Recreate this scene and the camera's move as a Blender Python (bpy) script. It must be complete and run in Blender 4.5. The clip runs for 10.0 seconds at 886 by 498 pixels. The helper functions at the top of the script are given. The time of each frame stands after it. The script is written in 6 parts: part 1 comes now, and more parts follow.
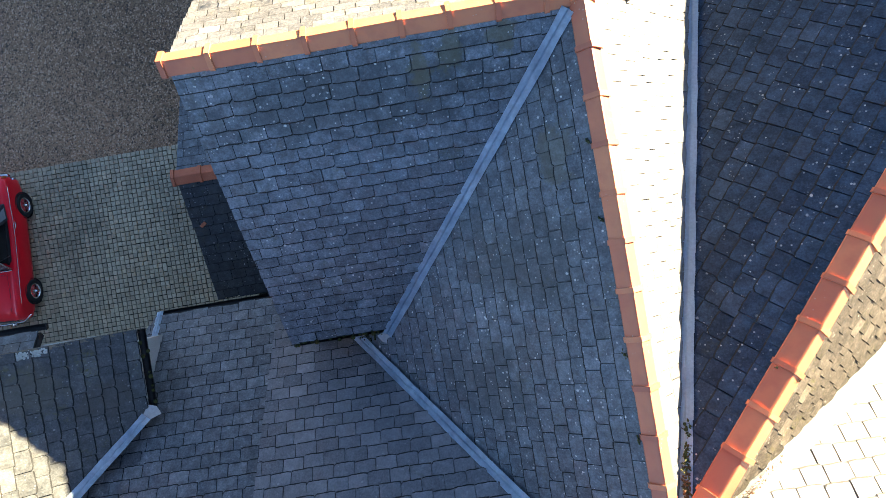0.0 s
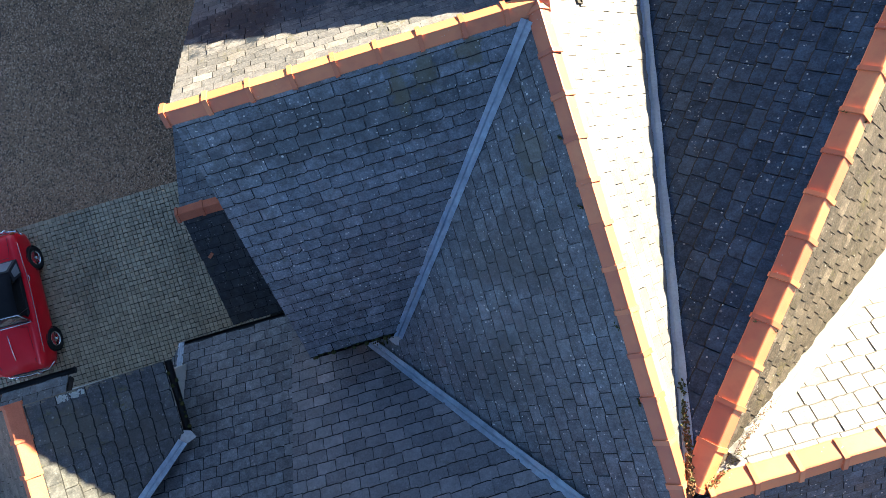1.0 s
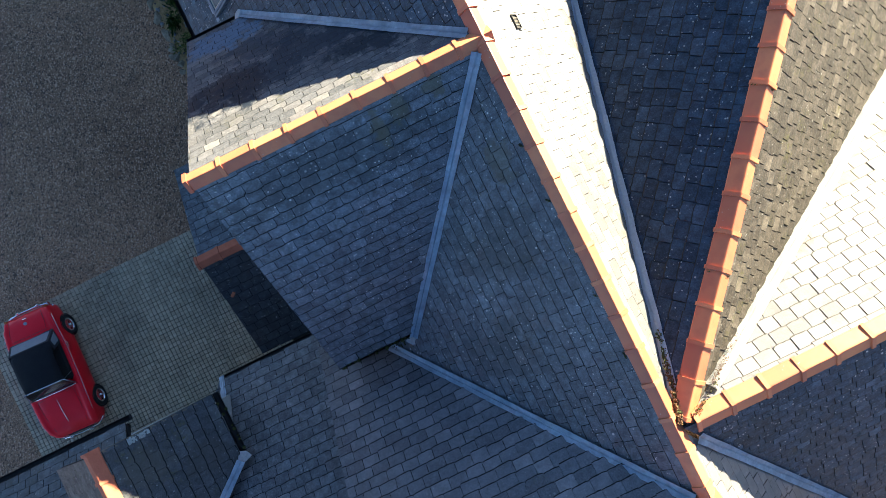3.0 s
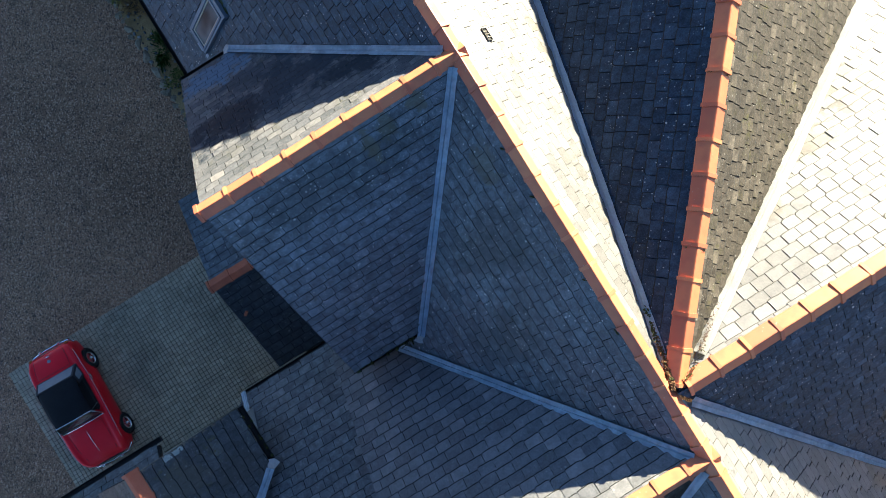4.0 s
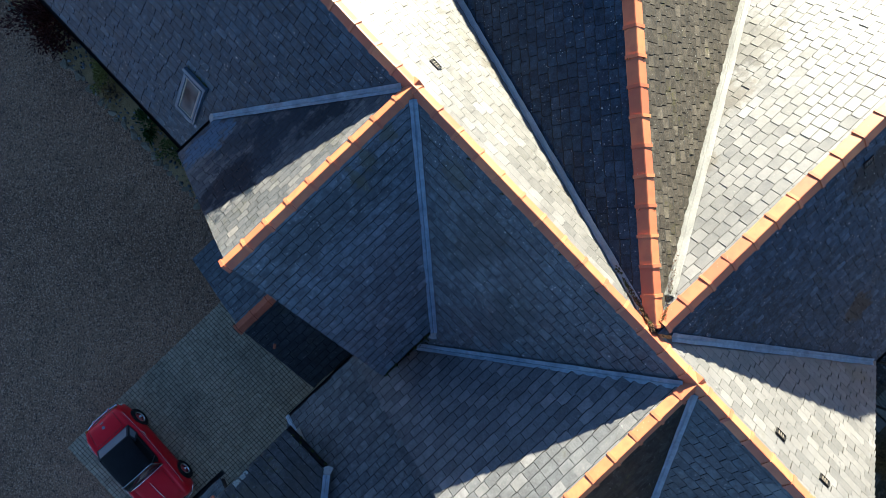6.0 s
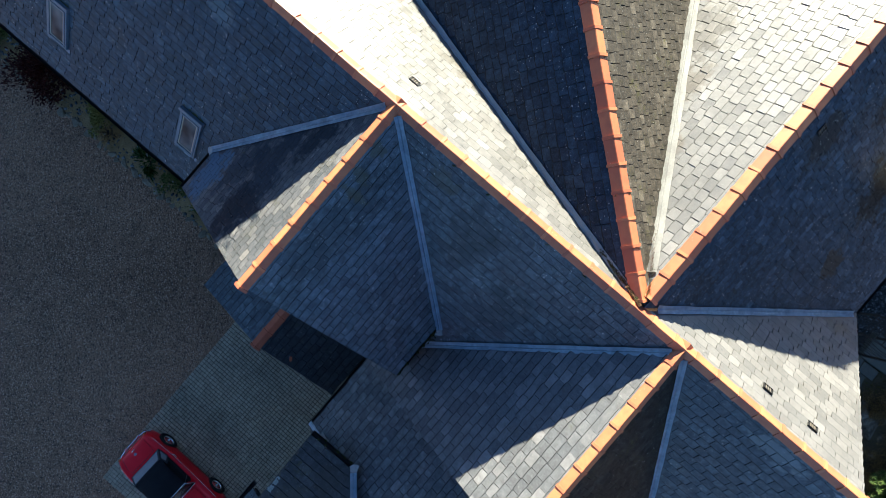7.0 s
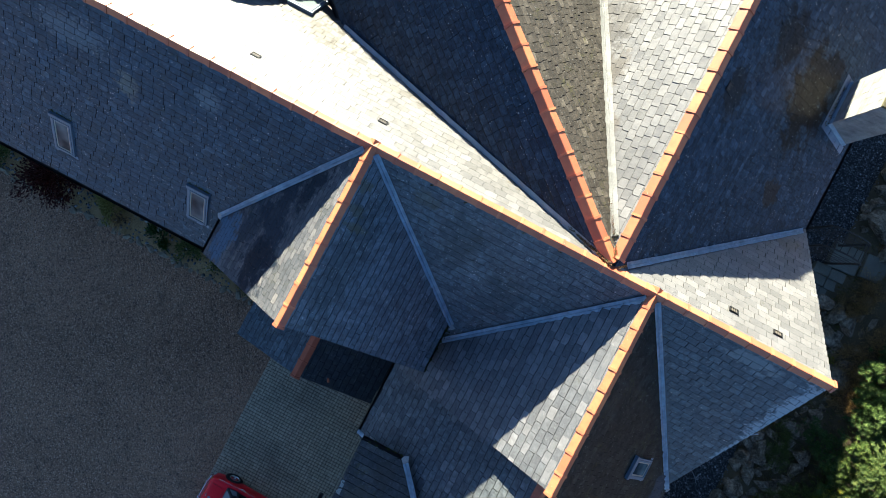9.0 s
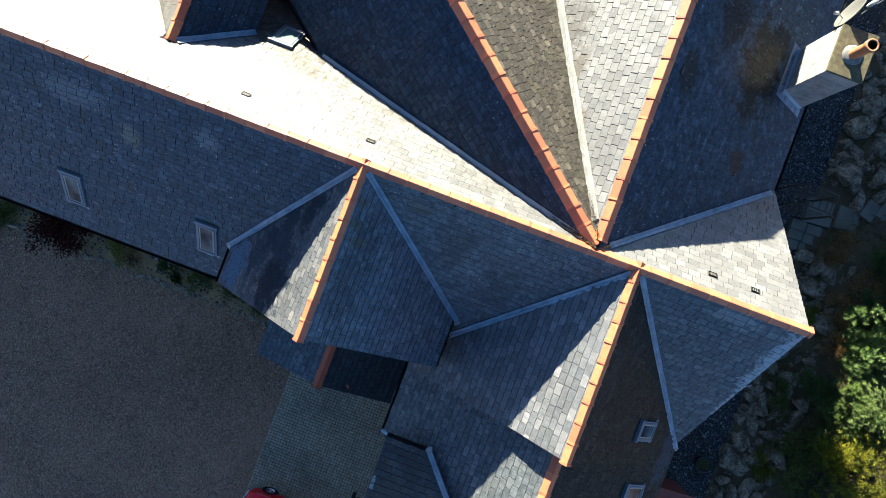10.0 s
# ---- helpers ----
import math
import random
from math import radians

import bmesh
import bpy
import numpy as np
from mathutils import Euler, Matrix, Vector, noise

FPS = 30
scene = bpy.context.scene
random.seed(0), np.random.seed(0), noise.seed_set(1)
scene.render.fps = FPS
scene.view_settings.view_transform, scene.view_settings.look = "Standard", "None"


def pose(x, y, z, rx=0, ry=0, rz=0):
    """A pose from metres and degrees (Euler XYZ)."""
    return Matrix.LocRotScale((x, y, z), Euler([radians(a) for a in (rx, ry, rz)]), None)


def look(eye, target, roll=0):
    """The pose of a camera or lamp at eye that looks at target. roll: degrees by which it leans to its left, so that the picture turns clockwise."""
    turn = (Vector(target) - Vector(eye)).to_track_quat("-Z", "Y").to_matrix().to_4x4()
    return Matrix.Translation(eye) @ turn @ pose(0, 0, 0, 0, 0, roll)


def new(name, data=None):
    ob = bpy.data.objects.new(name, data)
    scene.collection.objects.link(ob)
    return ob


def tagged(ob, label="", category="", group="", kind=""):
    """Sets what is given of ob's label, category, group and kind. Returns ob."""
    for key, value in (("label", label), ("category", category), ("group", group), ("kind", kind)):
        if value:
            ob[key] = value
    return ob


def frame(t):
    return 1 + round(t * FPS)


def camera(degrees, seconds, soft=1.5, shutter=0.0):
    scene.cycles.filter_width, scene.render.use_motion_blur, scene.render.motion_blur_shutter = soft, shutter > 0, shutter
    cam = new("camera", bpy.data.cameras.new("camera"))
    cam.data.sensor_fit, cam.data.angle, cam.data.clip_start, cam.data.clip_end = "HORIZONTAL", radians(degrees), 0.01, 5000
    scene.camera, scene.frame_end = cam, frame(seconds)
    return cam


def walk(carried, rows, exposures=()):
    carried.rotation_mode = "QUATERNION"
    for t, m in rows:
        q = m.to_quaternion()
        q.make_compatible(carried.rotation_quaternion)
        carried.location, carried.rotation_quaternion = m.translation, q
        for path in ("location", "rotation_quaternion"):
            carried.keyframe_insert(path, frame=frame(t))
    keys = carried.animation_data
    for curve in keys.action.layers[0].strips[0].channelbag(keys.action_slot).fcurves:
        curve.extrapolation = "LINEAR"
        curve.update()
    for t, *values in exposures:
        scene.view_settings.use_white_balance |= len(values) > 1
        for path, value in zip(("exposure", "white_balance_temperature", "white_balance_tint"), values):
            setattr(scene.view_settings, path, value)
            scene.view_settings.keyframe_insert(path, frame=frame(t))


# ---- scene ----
# x: across the main ridge, y: along it, z: up; the apex of the rear wings is near the origin
cam = camera(71.4, 10.0, soft=0.7)
PATH = [
    (0, -1.701, 3.483, 14.752, 0.431, 1.2, -9.412),
    (0.5, -1.698, 3.49, 15.06, 0.372, 1.126, -12.707),
    (1, -1.687, 3.499, 15.355, 0.33, 0.988, -16.433),
    (1.5, -1.665, 3.517, 15.649, 0.27, 0.937, -19.519),
    (2, -1.643, 3.551, 15.95, 0.123, 0.882, -21.29),
    (2.5, -1.634, 3.552, 16.283, 0.171, 0.818, -23.563),
    (4, -1.582, 3.529, 17.303, 0.28, 0.734, -31.768),
    (4.5, -1.555, 3.511, 17.655, 0.33, 0.697, -34.981),
    (5, -1.536, 3.497, 17.994, 0.369, 0.611, -38.517),
    (5.5, -1.518, 3.497, 18.376, 0.346, 0.548, -40.941),
    (7, -1.467, 3.47, 19.665, 0.382, 0.361, -49.516),
    (7.5, -1.437, 3.456, 20.096, 0.417, 0.335, -52.487),
    (8, -1.396, 3.47, 20.578, 0.45, 0.291, -55.417),
    (8.5, -1.358, 3.472, 21.133, 0.477, 0.265, -58.483),
    (9, -1.35, 3.475, 21.699, 0.456, 0.147, -62.337),
    (9.5, -1.334, 3.488, 22.259, 0.409, 0.046, -65.94),
    (10, -1.299, 3.486, 22.847, 0.395, -0.064, -69.375),
]
walk(cam, [(t, pose(x, y, z, rx, ry, rz)) for t, x, y, z, rx, ry, rz in PATH],
     exposures=[(0.0, 3.54, 6250, 9), (0.5, 3.34, 6140, 9), (2.5, 2.98, 5700, 7), (4.0, 2.65, 5380, 5), (5.0, 2.4, 5240, 4), (7.5, 2.22, 5090, 4), (10.0, 2.38, 5090, 4)])

# ---- light: low winter sun and clear sky ----
SUN = Vector((3.5, 2.1, 1.0)).normalized()
world = bpy.data.worlds.new("sky")
scene.world = world
world.use_nodes = True
wn = world.node_tree
sky = wn.nodes.new("ShaderNodeTexSky")
sky.sky_type = 'NISHITA'
sky.sun_disc = False
sky.air_density, sky.dust_density, sky.ozone_density, sky.altitude = 0.6, 0.3, 1.3, 200.0
sky.sun_elevation = math.asin(SUN.z)
sky.sun_rotation = math.atan2(SUN.x, SUN.y)
wn.nodes["Background"].inputs[1].default_value = 0.043
wn.links.new(sky.outputs[0], wn.nodes["Background"].inputs[0])
sun_data = bpy.data.lights.new("sun", 'SUN')
sun_data.energy, sun_data.angle, sun_data.color = 5.9, radians(0.5), (1.0, 0.79, 0.49)
sun = new("sun", sun_data)
sun.matrix_world = look(SUN * 60, (0, 0, 0))


# ---- materials ----
class Nodes:
    """A small helper round one node material."""

    def __init__(self, name, rough=0.7, metal=0.0, spec=0.5):
        self.m = bpy.data.materials.new(name)
        self.m.use_nodes = True
        self.t = self.m.node_tree
        self.b = self.t.nodes["Principled BSDF"]
        self.b.inputs["Roughness"].default_value = rough
        self.b.inputs["Metallic"].default_value = metal
        self.b.inputs["Specular IOR Level"].default_value = spec
        self.co = self.add("ShaderNodeTexCoord").outputs["Object"]
        self.geo = self.add("ShaderNodeNewGeometry")

    def add(self, kind, **props):
        n = self.t.nodes.new(kind)
        for k, v in props.items():
            setattr(n, k, v)
        return n

    def put(self, socket, value):
        if isinstance(value, bpy.types.NodeSocket):
            self.t.links.new(value, socket)
        else:
            socket.default_value = value

    def noise(self, scale, detail=3.0, rough=0.55, vec=None, kind="ShaderNodeTexNoise"):
        n = self.add(kind)
        self.put(n.inputs["Vector"], vec or self.geo.outputs["Position"])
        self.put(n.inputs["Scale"], scale)
        self.put(n.inputs["Detail"], detail)
        self.put(n.inputs["Roughness"], rough)
        return n.outputs[0]

    def cells(self, scale, vec=None, feature='F1', out="Distance", rnd=1.0):
        n = self.add("ShaderNodeTexVoronoi", feature=feature)
        self.put(n.inputs["Vector"], vec or self.geo.outputs["Position"])
        self.put(n.inputs["Scale"], scale)
        self.put(n.inputs["Randomness"], rnd)
        return n.outputs[out]

    def math(self, op, a, b=0.0, clamp=False):
        n = self.add("ShaderNodeMath", operation=op, use_clamp=clamp)
        self.put(n.inputs[0], a)
        self.put(n.inputs[1], b)
        return n.outputs[0]

    def ramp(self, fac, *stops):
        n = self.add("ShaderNodeValToRGB")
        e = n.color_ramp.elements
        while len(e) < len(stops):
            e.new(0.5)
        for el, (p, c) in zip(e, stops):
            el.position = p
            el.color = (c, c, c, 1) if isinstance(c, (int, float)) else (*c, 1)
        self.put(n.inputs[0], fac)
        return n.outputs[0]

    def mix(self, fac, a, b, blend='MIX'):
        n = self.add("ShaderNodeMix", data_type='RGBA', blend_type=blend)
        self.put(n.inputs[0], fac)
        for s, v in ((n.inputs[6], a), (n.inputs[7], b)):
            self.put(s, (*v, 1) if isinstance(v, tuple) else v)
        return n.outputs[2]

    def rand(self):
        """A random number for each piece, whether an object or an island of a joined mesh."""
        a = self.add("ShaderNodeObjectInfo").outputs["Random"]
        return self.math('FRACT', self.math('ADD', a, self.geo.outputs["Random Per Island"]))

    def bump(self, height, strength=0.3, dist=0.01):
        n = self.add("ShaderNodeBump")
        self.put(n.inputs["Strength"], strength)
        self.put(n.inputs["Distance"], dist)
        self.put(n.inputs["Height"], height)
        self.put(self.b.inputs["Normal"], n.outputs[0])

    def colour(self, c):
        self.put(self.b.inputs["Base Color"], (*c, 1) if isinstance(c, tuple) else c)

    def rough(self, r):
        self.put(self.b.inputs["Roughness"], r)


def slate_material(name, dark, mid, pale, lichen=0.5, moss=0.0, rough=0.55, stains_and_shade=(), spec=0.5, mottle=1.0):
    """Blue-grey natural slate: each piece its own tone, with grain, pale lichen dots and moss."""
    n = Nodes(name, rough, 0.0, spec)
    r = n.rand()
    base = n.ramp(r, (0.0, dark), (0.5, mid), (0.9, tuple(0.6 * v + 0.4 * w for v, w in zip(mid, pale))), (1.0, pale))
    blot = n.noise(1.1, 4)
    base = n.mix(n.ramp(blot, (0.40, 0.0), (0.68, 0.45)), base, tuple(v * 0.55 for v in mid))
    grain = n.noise(38.0, 5, 0.7)
    base = n.mix(n.ramp(grain, (0.3, 0.0), (0.75, 0.4 * min(1, .35 + mottle))), base, tuple(min(1, v * 1.7) for v in pale))
    base = n.mix(0.7 * mottle, base, n.ramp(n.noise(8.0, 6, 0.65), (0.32, 0.4), (0.5, 0.97), (0.68, 1.7)), 'MULTIPLY')
    base = n.mix(0.4 * mottle, base, n.ramp(n.noise(46.0, 3, 0.6), (0.34, 0.5), (0.5, 0.97), (0.66, 1.6)), 'MULTIPLY')
    brown = n.noise(0.7, 3, vec=None)
    base = n.mix(n.ramp(brown, (0.6, 0.0), (0.75, 0.22)), base, (0.085, 0.075, 0.055))
    if moss:
        g = n.math('MULTIPLY', n.ramp(n.noise(2.3, 5, 0.7), (0.55, 0.0), (0.7, 1.0)), n.ramp(n.noise(21, 4), (0.45, 0.0), (0.6, moss)))
        base = n.mix(g, base, (0.075, 0.075, 0.022))
    if stains_and_shade:
        xyz = n.add("ShaderNodeSeparateXYZ")
        n.put(xyz.inputs[0], n.geo.outputs["Position"])
    for cx, cy, rx, ry, tone, strength, scale in stains_and_shade:
        dx = n.math('DIVIDE', n.math('SUBTRACT', xyz.outputs[0], cx), rx)
        dy = n.math('DIVIDE', n.math('SUBTRACT', xyz.outputs[1], cy), ry)
        far = n.math('SQRT', n.math('ADD', n.math('MULTIPLY', dx, dx), n.math('MULTIPLY', dy, dy)))
        edge = n.math('ADD', far, n.math('MULTIPLY', n.math('SUBTRACT', n.noise(scale, 6, 0.7), 0.5), 2.6))
        base = n.mix(n.ramp(edge, (0.5, strength), (0.8, 0.0)), base, tone)
    spots = n.cells(8.0)
    where = n.ramp(n.noise(1.6, 3), (0.47, 0.0), (0.62, 1.0))
    dots = n.math('MULTIPLY', n.ramp(n.math('ADD', spots, n.math('MULTIPLY', n.noise(11, 5, 0.8), 0.34)), (0.26, 1.0), (0.31, 0.0)), where)
    small = n.math('MULTIPLY', n.ramp(n.math('ADD', n.cells(17.0), n.math('MULTIPLY', n.noise(23, 3, 0.7), 0.22)), (0.265, 1.0), (0.315, 0.0)), n.ramp(n.noise(3.1, 5, 0.7), (0.47, 0.0), (0.58, 1.0)))
    pick = n.add("ShaderNodeRGBToBW")
    n.put(pick.inputs[0], n.cells(17.0, out="Color"))
    small = n.math('MULTIPLY', small, n.ramp(pick.outputs[0], (0.46, 0.0), (0.62, 1.0)))
    tone = n.add("ShaderNodeRGBToBW")
    n.put(tone.inputs[0], n.cells(26.0, out="Color"))
    fleck = n.math('MULTIPLY', n.ramp(n.cells(26.0), (0.14, 1.0), (0.24, 0.0)), n.ramp(tone.outputs[0], (0.58, 0.0), (0.62, 1.0)))
    fleck = n.math('MULTIPLY', fleck, n.ramp(n.noise(2.6, 5, 0.65), (0.52, 0.0), (0.62, 1.0)))
    dots = n.math('MULTIPLY', n.math('MAXIMUM', n.math('MAXIMUM', dots, small), fleck), lichen, True)
    base = n.mix(dots, base, (0.55, 0.57, 0.54))
    n.colour(base)
    n.rough(n.ramp(n.noise(6.0, 4), (0.3, rough - 0.16), (0.7, rough + 0.12)))
    lay = n.noise(14.0, 6, 0.65)
    n.bump(n.math('ADD', lay, n.math('MULTIPLY', grain, 0.4)), 0.55, 0.008)
    return n.m


# Edge grime taken near black to paint the contact shade under the butts.
EDGE_SHADE = Nodes("slate_edge_shade", 0.9)
EDGE_SHADE.colour(EDGE_SHADE.mix(EDGE_SHADE.ramp(EDGE_SHADE.noise(9, 4), (0.4, 0.0), (0.7, 1.0)), (0.006, 0.007, 0.008), (0.020, 0.022, 0.023)))
EDGE_SHADE = EDGE_SHADE.m
# Copies of one slate; many carry their slope's light or shade in the base.
SLATE = slate_material("slate", (0.035, 0.044, 0.054), (0.066, 0.081, 0.097), (0.124, 0.146, 0.163), 1.0, 0.5, 0.5,
                       stains_and_shade=((-2.4, 5.35, 2.6, 0.5, (0.026, 0.033, 0.033), 0.5, 3.5), (-0.9, 3.2, 0.8, 0.8, (0.026, 0.034, 0.034), 0.5, 2.2), (-1.6, 1.8, 0.7, 0.7, (0.026, 0.034, 0.036), 0.5, 2.2), (-1.75, 5.5, 0.16, 0.34, (0.10, 0.088, 0.035), 0.6, 5.0), (-1.4, 5.65, 0.22, 0.3, (0.085, 0.08, 0.032), 0.6, 5.0), (-0.85, 5.7, 0.2, 0.25, (0.10, 0.088, 0.035), 0.6, 5.0), (-0.45, 4.4, 0.22, 0.5, (0.085, 0.08, 0.04), 0.5, 5.0)))
# SLATE again, lightened to imitate the sky's sheen on this slope.
SLATE_FRONT = slate_material("slate_front", (0.046, 0.058, 0.071), (0.088, 0.106, 0.126), (0.162, 0.187, 0.208), 1.0, 0.5, 0.5,
                       stains_and_shade=((-2.4, 5.35, 2.6, 0.5, (0.026, 0.033, 0.033), 0.5, 3.5), (-0.9, 3.2, 0.8, 0.8, (0.026, 0.034, 0.034), 0.5, 2.2), (-1.6, 1.8, 0.7, 0.7, (0.026, 0.034, 0.036), 0.5, 2.2), (-1.75, 5.5, 0.16, 0.34, (0.10, 0.088, 0.035), 0.6, 5.0), (-1.4, 5.65, 0.22, 0.3, (0.085, 0.08, 0.032), 0.6, 5.0), (-0.85, 5.7, 0.2, 0.25, (0.10, 0.088, 0.035), 0.6, 5.0), (-0.45, 4.4, 0.22, 0.5, (0.085, 0.08, 0.04), 0.5, 5.0)))
# Shaded copy: the darkness and blue of the shade are in the base.
SLATE_SHADED = slate_material("slate_shaded", (0.011, 0.020, 0.036), (0.022, 0.038, 0.061), (0.042, 0.064, 0.094), 0.7, 0.2, 0.45, spec=0.2)
SLATE_MID = slate_material("slate_mid", (0.021, 0.030, 0.039), (0.038, 0.052, 0.065), (0.078, 0.096, 0.110), 0.35, 0.5, 0.5)
# Base darkened and blued for this slope's shade, under pale streaks.
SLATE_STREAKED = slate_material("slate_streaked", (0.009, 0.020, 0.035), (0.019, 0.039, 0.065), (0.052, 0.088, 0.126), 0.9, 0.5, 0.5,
                                stains_and_shade=((-0.8, 13.4, 0.42, 1.2, (0.17, 0.21, 0.23), 0.45, 14.0), (-0.75, 9.9, 0.3, 0.45, (0.17, 0.21, 0.23), 0.5, 14.0), (-1.3, 12.0, 0.4, 0.4, (0.2, 0.2, 0.15), 0.5, 6.0)))
SLATE_GABLE = slate_material("slate_gable", (0.020, 0.033, 0.046), (0.040, 0.061, 0.080), (0.088, 0.118, 0.140), 0.6, 0.4, 0.5,
                             stains_and_shade=((-0.9, -5.2, 1.6, 0.42, (0.34, 0.40, 0.44), 0.85, 7.0), (-2.3, -5.25, 0.9, 0.2, (0.32, 0.38, 0.42), 0.8, 7.0), (-0.3, -3.6, 0.25, 0.9, (0.2, 0.24, 0.25), 0.6, 7.0)))
# Base darkened for the slope's shade; bluish pale tone imitates sky glints.
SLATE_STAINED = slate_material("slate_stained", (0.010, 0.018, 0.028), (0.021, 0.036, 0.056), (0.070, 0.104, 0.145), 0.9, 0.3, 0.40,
                               stains_and_shade=((6.6, -2.9, 2.0, 1.2, (0.014, 0.011, 0.007), 0.95, 1.6), (4.9, -0.6, 0.7, 0.4, (0.02, 0.02, 0.018), 0.85, 3.0), (3.9, -3.2, 0.5, 0.4, (0.045, 0.032, 0.02), 0.85, 2.5), (6.9, -1.4, 1.0, 0.7, (0.013, 0.010, 0.007), 0.85, 1.8)), spec=0.15)
# Base lightened so that the sunlit strip reads bright.
SLATE_WING = slate_material("slate_wing", (0.045, 0.049, 0.058), (0.091, 0.096, 0.109), (0.206, 0.203, 0.211), 0.2, 0.3, 0.5, mottle=0.45)
SLATE_NEAR = slate_material("slate_low_wing", (0.030, 0.038, 0.046), (0.059, 0.070, 0.082), (0.150, 0.156, 0.164), 0.3, 0.3, 0.5)
# Dark patches mix wet slate with painted shade; the pale one paints sky gloss.
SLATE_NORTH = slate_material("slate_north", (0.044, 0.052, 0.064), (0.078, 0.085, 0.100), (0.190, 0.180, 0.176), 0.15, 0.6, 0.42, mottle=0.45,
                             stains_and_shade=((-2.6, 7.4, 1.9, 0.65, (0.018, 0.032, 0.052), 0.85, 2.2), (-1.2, 6.9, 1.0, 0.45, (0.013, 0.023, 0.037), 0.85, 2.5), (-2.9, 8.1, 1.2, 0.5, (0.020, 0.036, 0.058), 0.6, 2.2), (-3.6, 7.3, 1.1, 0.6, (0.011, 0.019, 0.033), 0.9, 2.0), (-3.6, 8.8, 0.95, 0.5, (0.12, 0.185, 0.275), 0.85, 3.5)), spec=0.08)
# Bluish patch by the eave is painted gloss from the sky.
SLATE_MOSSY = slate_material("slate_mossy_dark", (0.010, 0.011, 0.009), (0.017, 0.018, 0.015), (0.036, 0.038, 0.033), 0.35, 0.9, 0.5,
                             stains_and_shade=((-4.6, -4.9, 1.4, 0.45, (0.05, 0.064, 0.085), 0.9, 2.5),), spec=0.12)
# Lit copy of the slate: the sun's brightness is put into its base.
SLATE_SUNLIT = slate_material("slate_sunlit", (0.102, 0.101, 0.102), (0.142, 0.139, 0.140), (0.200, 0.195, 0.193), 0.2, 0.3, 0.42, mottle=0.15,
                            # The patch at (2.75, 9.6) mixes dirt with painted shade by the dormer.
                            stains_and_shade=((3.3, -3.9, 0.6, 1.3, (0.095, 0.08, 0.055), 0.55, 3.0), (0.95, 2.3, 0.35, 1.5, (0.10, 0.085, 0.06), 0.5, 4.0), (1.75, 5.2, 0.35, 1.6, (0.10, 0.085, 0.06), 0.5, 4.0), (2.75, 9.6, 1.0, 1.5, (0.040, 0.034, 0.025), 0.9, 4.5), (2.1, 8.6, 0.5, 1.0, (0.06, 0.05, 0.036), 0.7, 6.0), (2.4, 13.5, 1.6, 2.5, (0.10, 0.085, 0.06), 0.5, 2.5)))
# Another sunlit copy, brightened in the base; the smudges are its own marks.
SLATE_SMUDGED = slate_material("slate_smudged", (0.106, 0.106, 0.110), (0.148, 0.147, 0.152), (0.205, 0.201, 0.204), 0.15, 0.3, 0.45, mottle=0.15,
                               stains_and_shade=((5.6, 2.35, 1.3, 0.5, (0.062, 0.055, 0.048), 0.75, 3.2), (4.5, 1.9, 0.7, 0.3, (0.085, 0.07, 0.052), 0.6, 3.2), (3.0, 1.45, 0.6, 0.25, (0.10, 0.08, 0.055), 0.5, 3.0)))
SUNLIT_SLATES = (SLATE_SUNLIT, SLATE_SMUDGED)
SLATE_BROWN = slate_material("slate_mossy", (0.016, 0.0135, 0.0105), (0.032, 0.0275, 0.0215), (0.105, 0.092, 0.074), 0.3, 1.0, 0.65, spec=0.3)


def plain(name, c1, c2, scale=3.0, rough=0.7, metal=0.0, bump=0.3, fine=60.0, dist=0.006):
    n = Nodes(name, rough, metal)
    big = n.noise(scale, 4)
    small = n.noise(fine, 4, 0.65)
    base = n.mix(n.ramp(big, (0.3, 0.0), (0.7, 1.0)), c1, c2)
    base = n.mix(n.ramp(small, (0.35, 0.0), (0.75, 0.45)), base, tuple(v * 0.55 for v in c1))
    n.colour(base)
    n.rough(n.ramp(small, (0.2, max(0.05, rough - 0.12)), (0.8, min(1, rough + 0.12))))
    if bump:
        n.bump(small, bump, dist)
    return n.m


# Lit copy of the edge: lighter in colour for the sunlit slopes.
EDGE_SUNLIT = plain("slate_edge_sunlit", (0.045, 0.044, 0.043), (0.075, 0.072, 0.07), 9.0, 0.9)


def tile_material(name="terracotta"):
    n = Nodes(name, 0.42)
    r = n.rand()
    base = n.ramp(r, (0.0, (0.37, 0.108, 0.052)), (0.5, (0.48, 0.158, 0.068)), (1.0, (0.56, 0.205, 0.085)))
    base = n.mix(n.ramp(n.noise(5, 4), (0.45, 0.0), (0.75, 0.5)), base, (0.33, 0.085, 0.048))
    lich = n.math('MULTIPLY', n.ramp(n.cells(17.0), (0.10, 1.0), (0.17, 0.0)), n.ramp(n.noise(2.0, 3), (0.55, 0.0), (0.65, 0.8)))
    base = n.mix(lich, base, (0.42, 0.40, 0.33))
    base = n.mix(n.ramp(n.noise(7.0, 5, 0.7), (0.66, 0.0), (0.74, 0.6)), base, (0.20, 0.17, 0.04))
    n.colour(base)
    n.bump(n.noise(45, 4), 0.25, 0.005)
    return n.m


TERRACOTTA = tile_material()
CLAY_DULL = plain("dull_red_clay", (0.44, 0.125, 0.06), (0.54, 0.165, 0.078), 4.0, 0.7)
# Blue base stands in for the sky reflected in the lead.
LEAD = plain("lead", (0.36, 0.47, 0.59), (0.68, 0.80, 0.90), 3.5, 0.38, 0.0, 0.6, 12.0, 0.02)
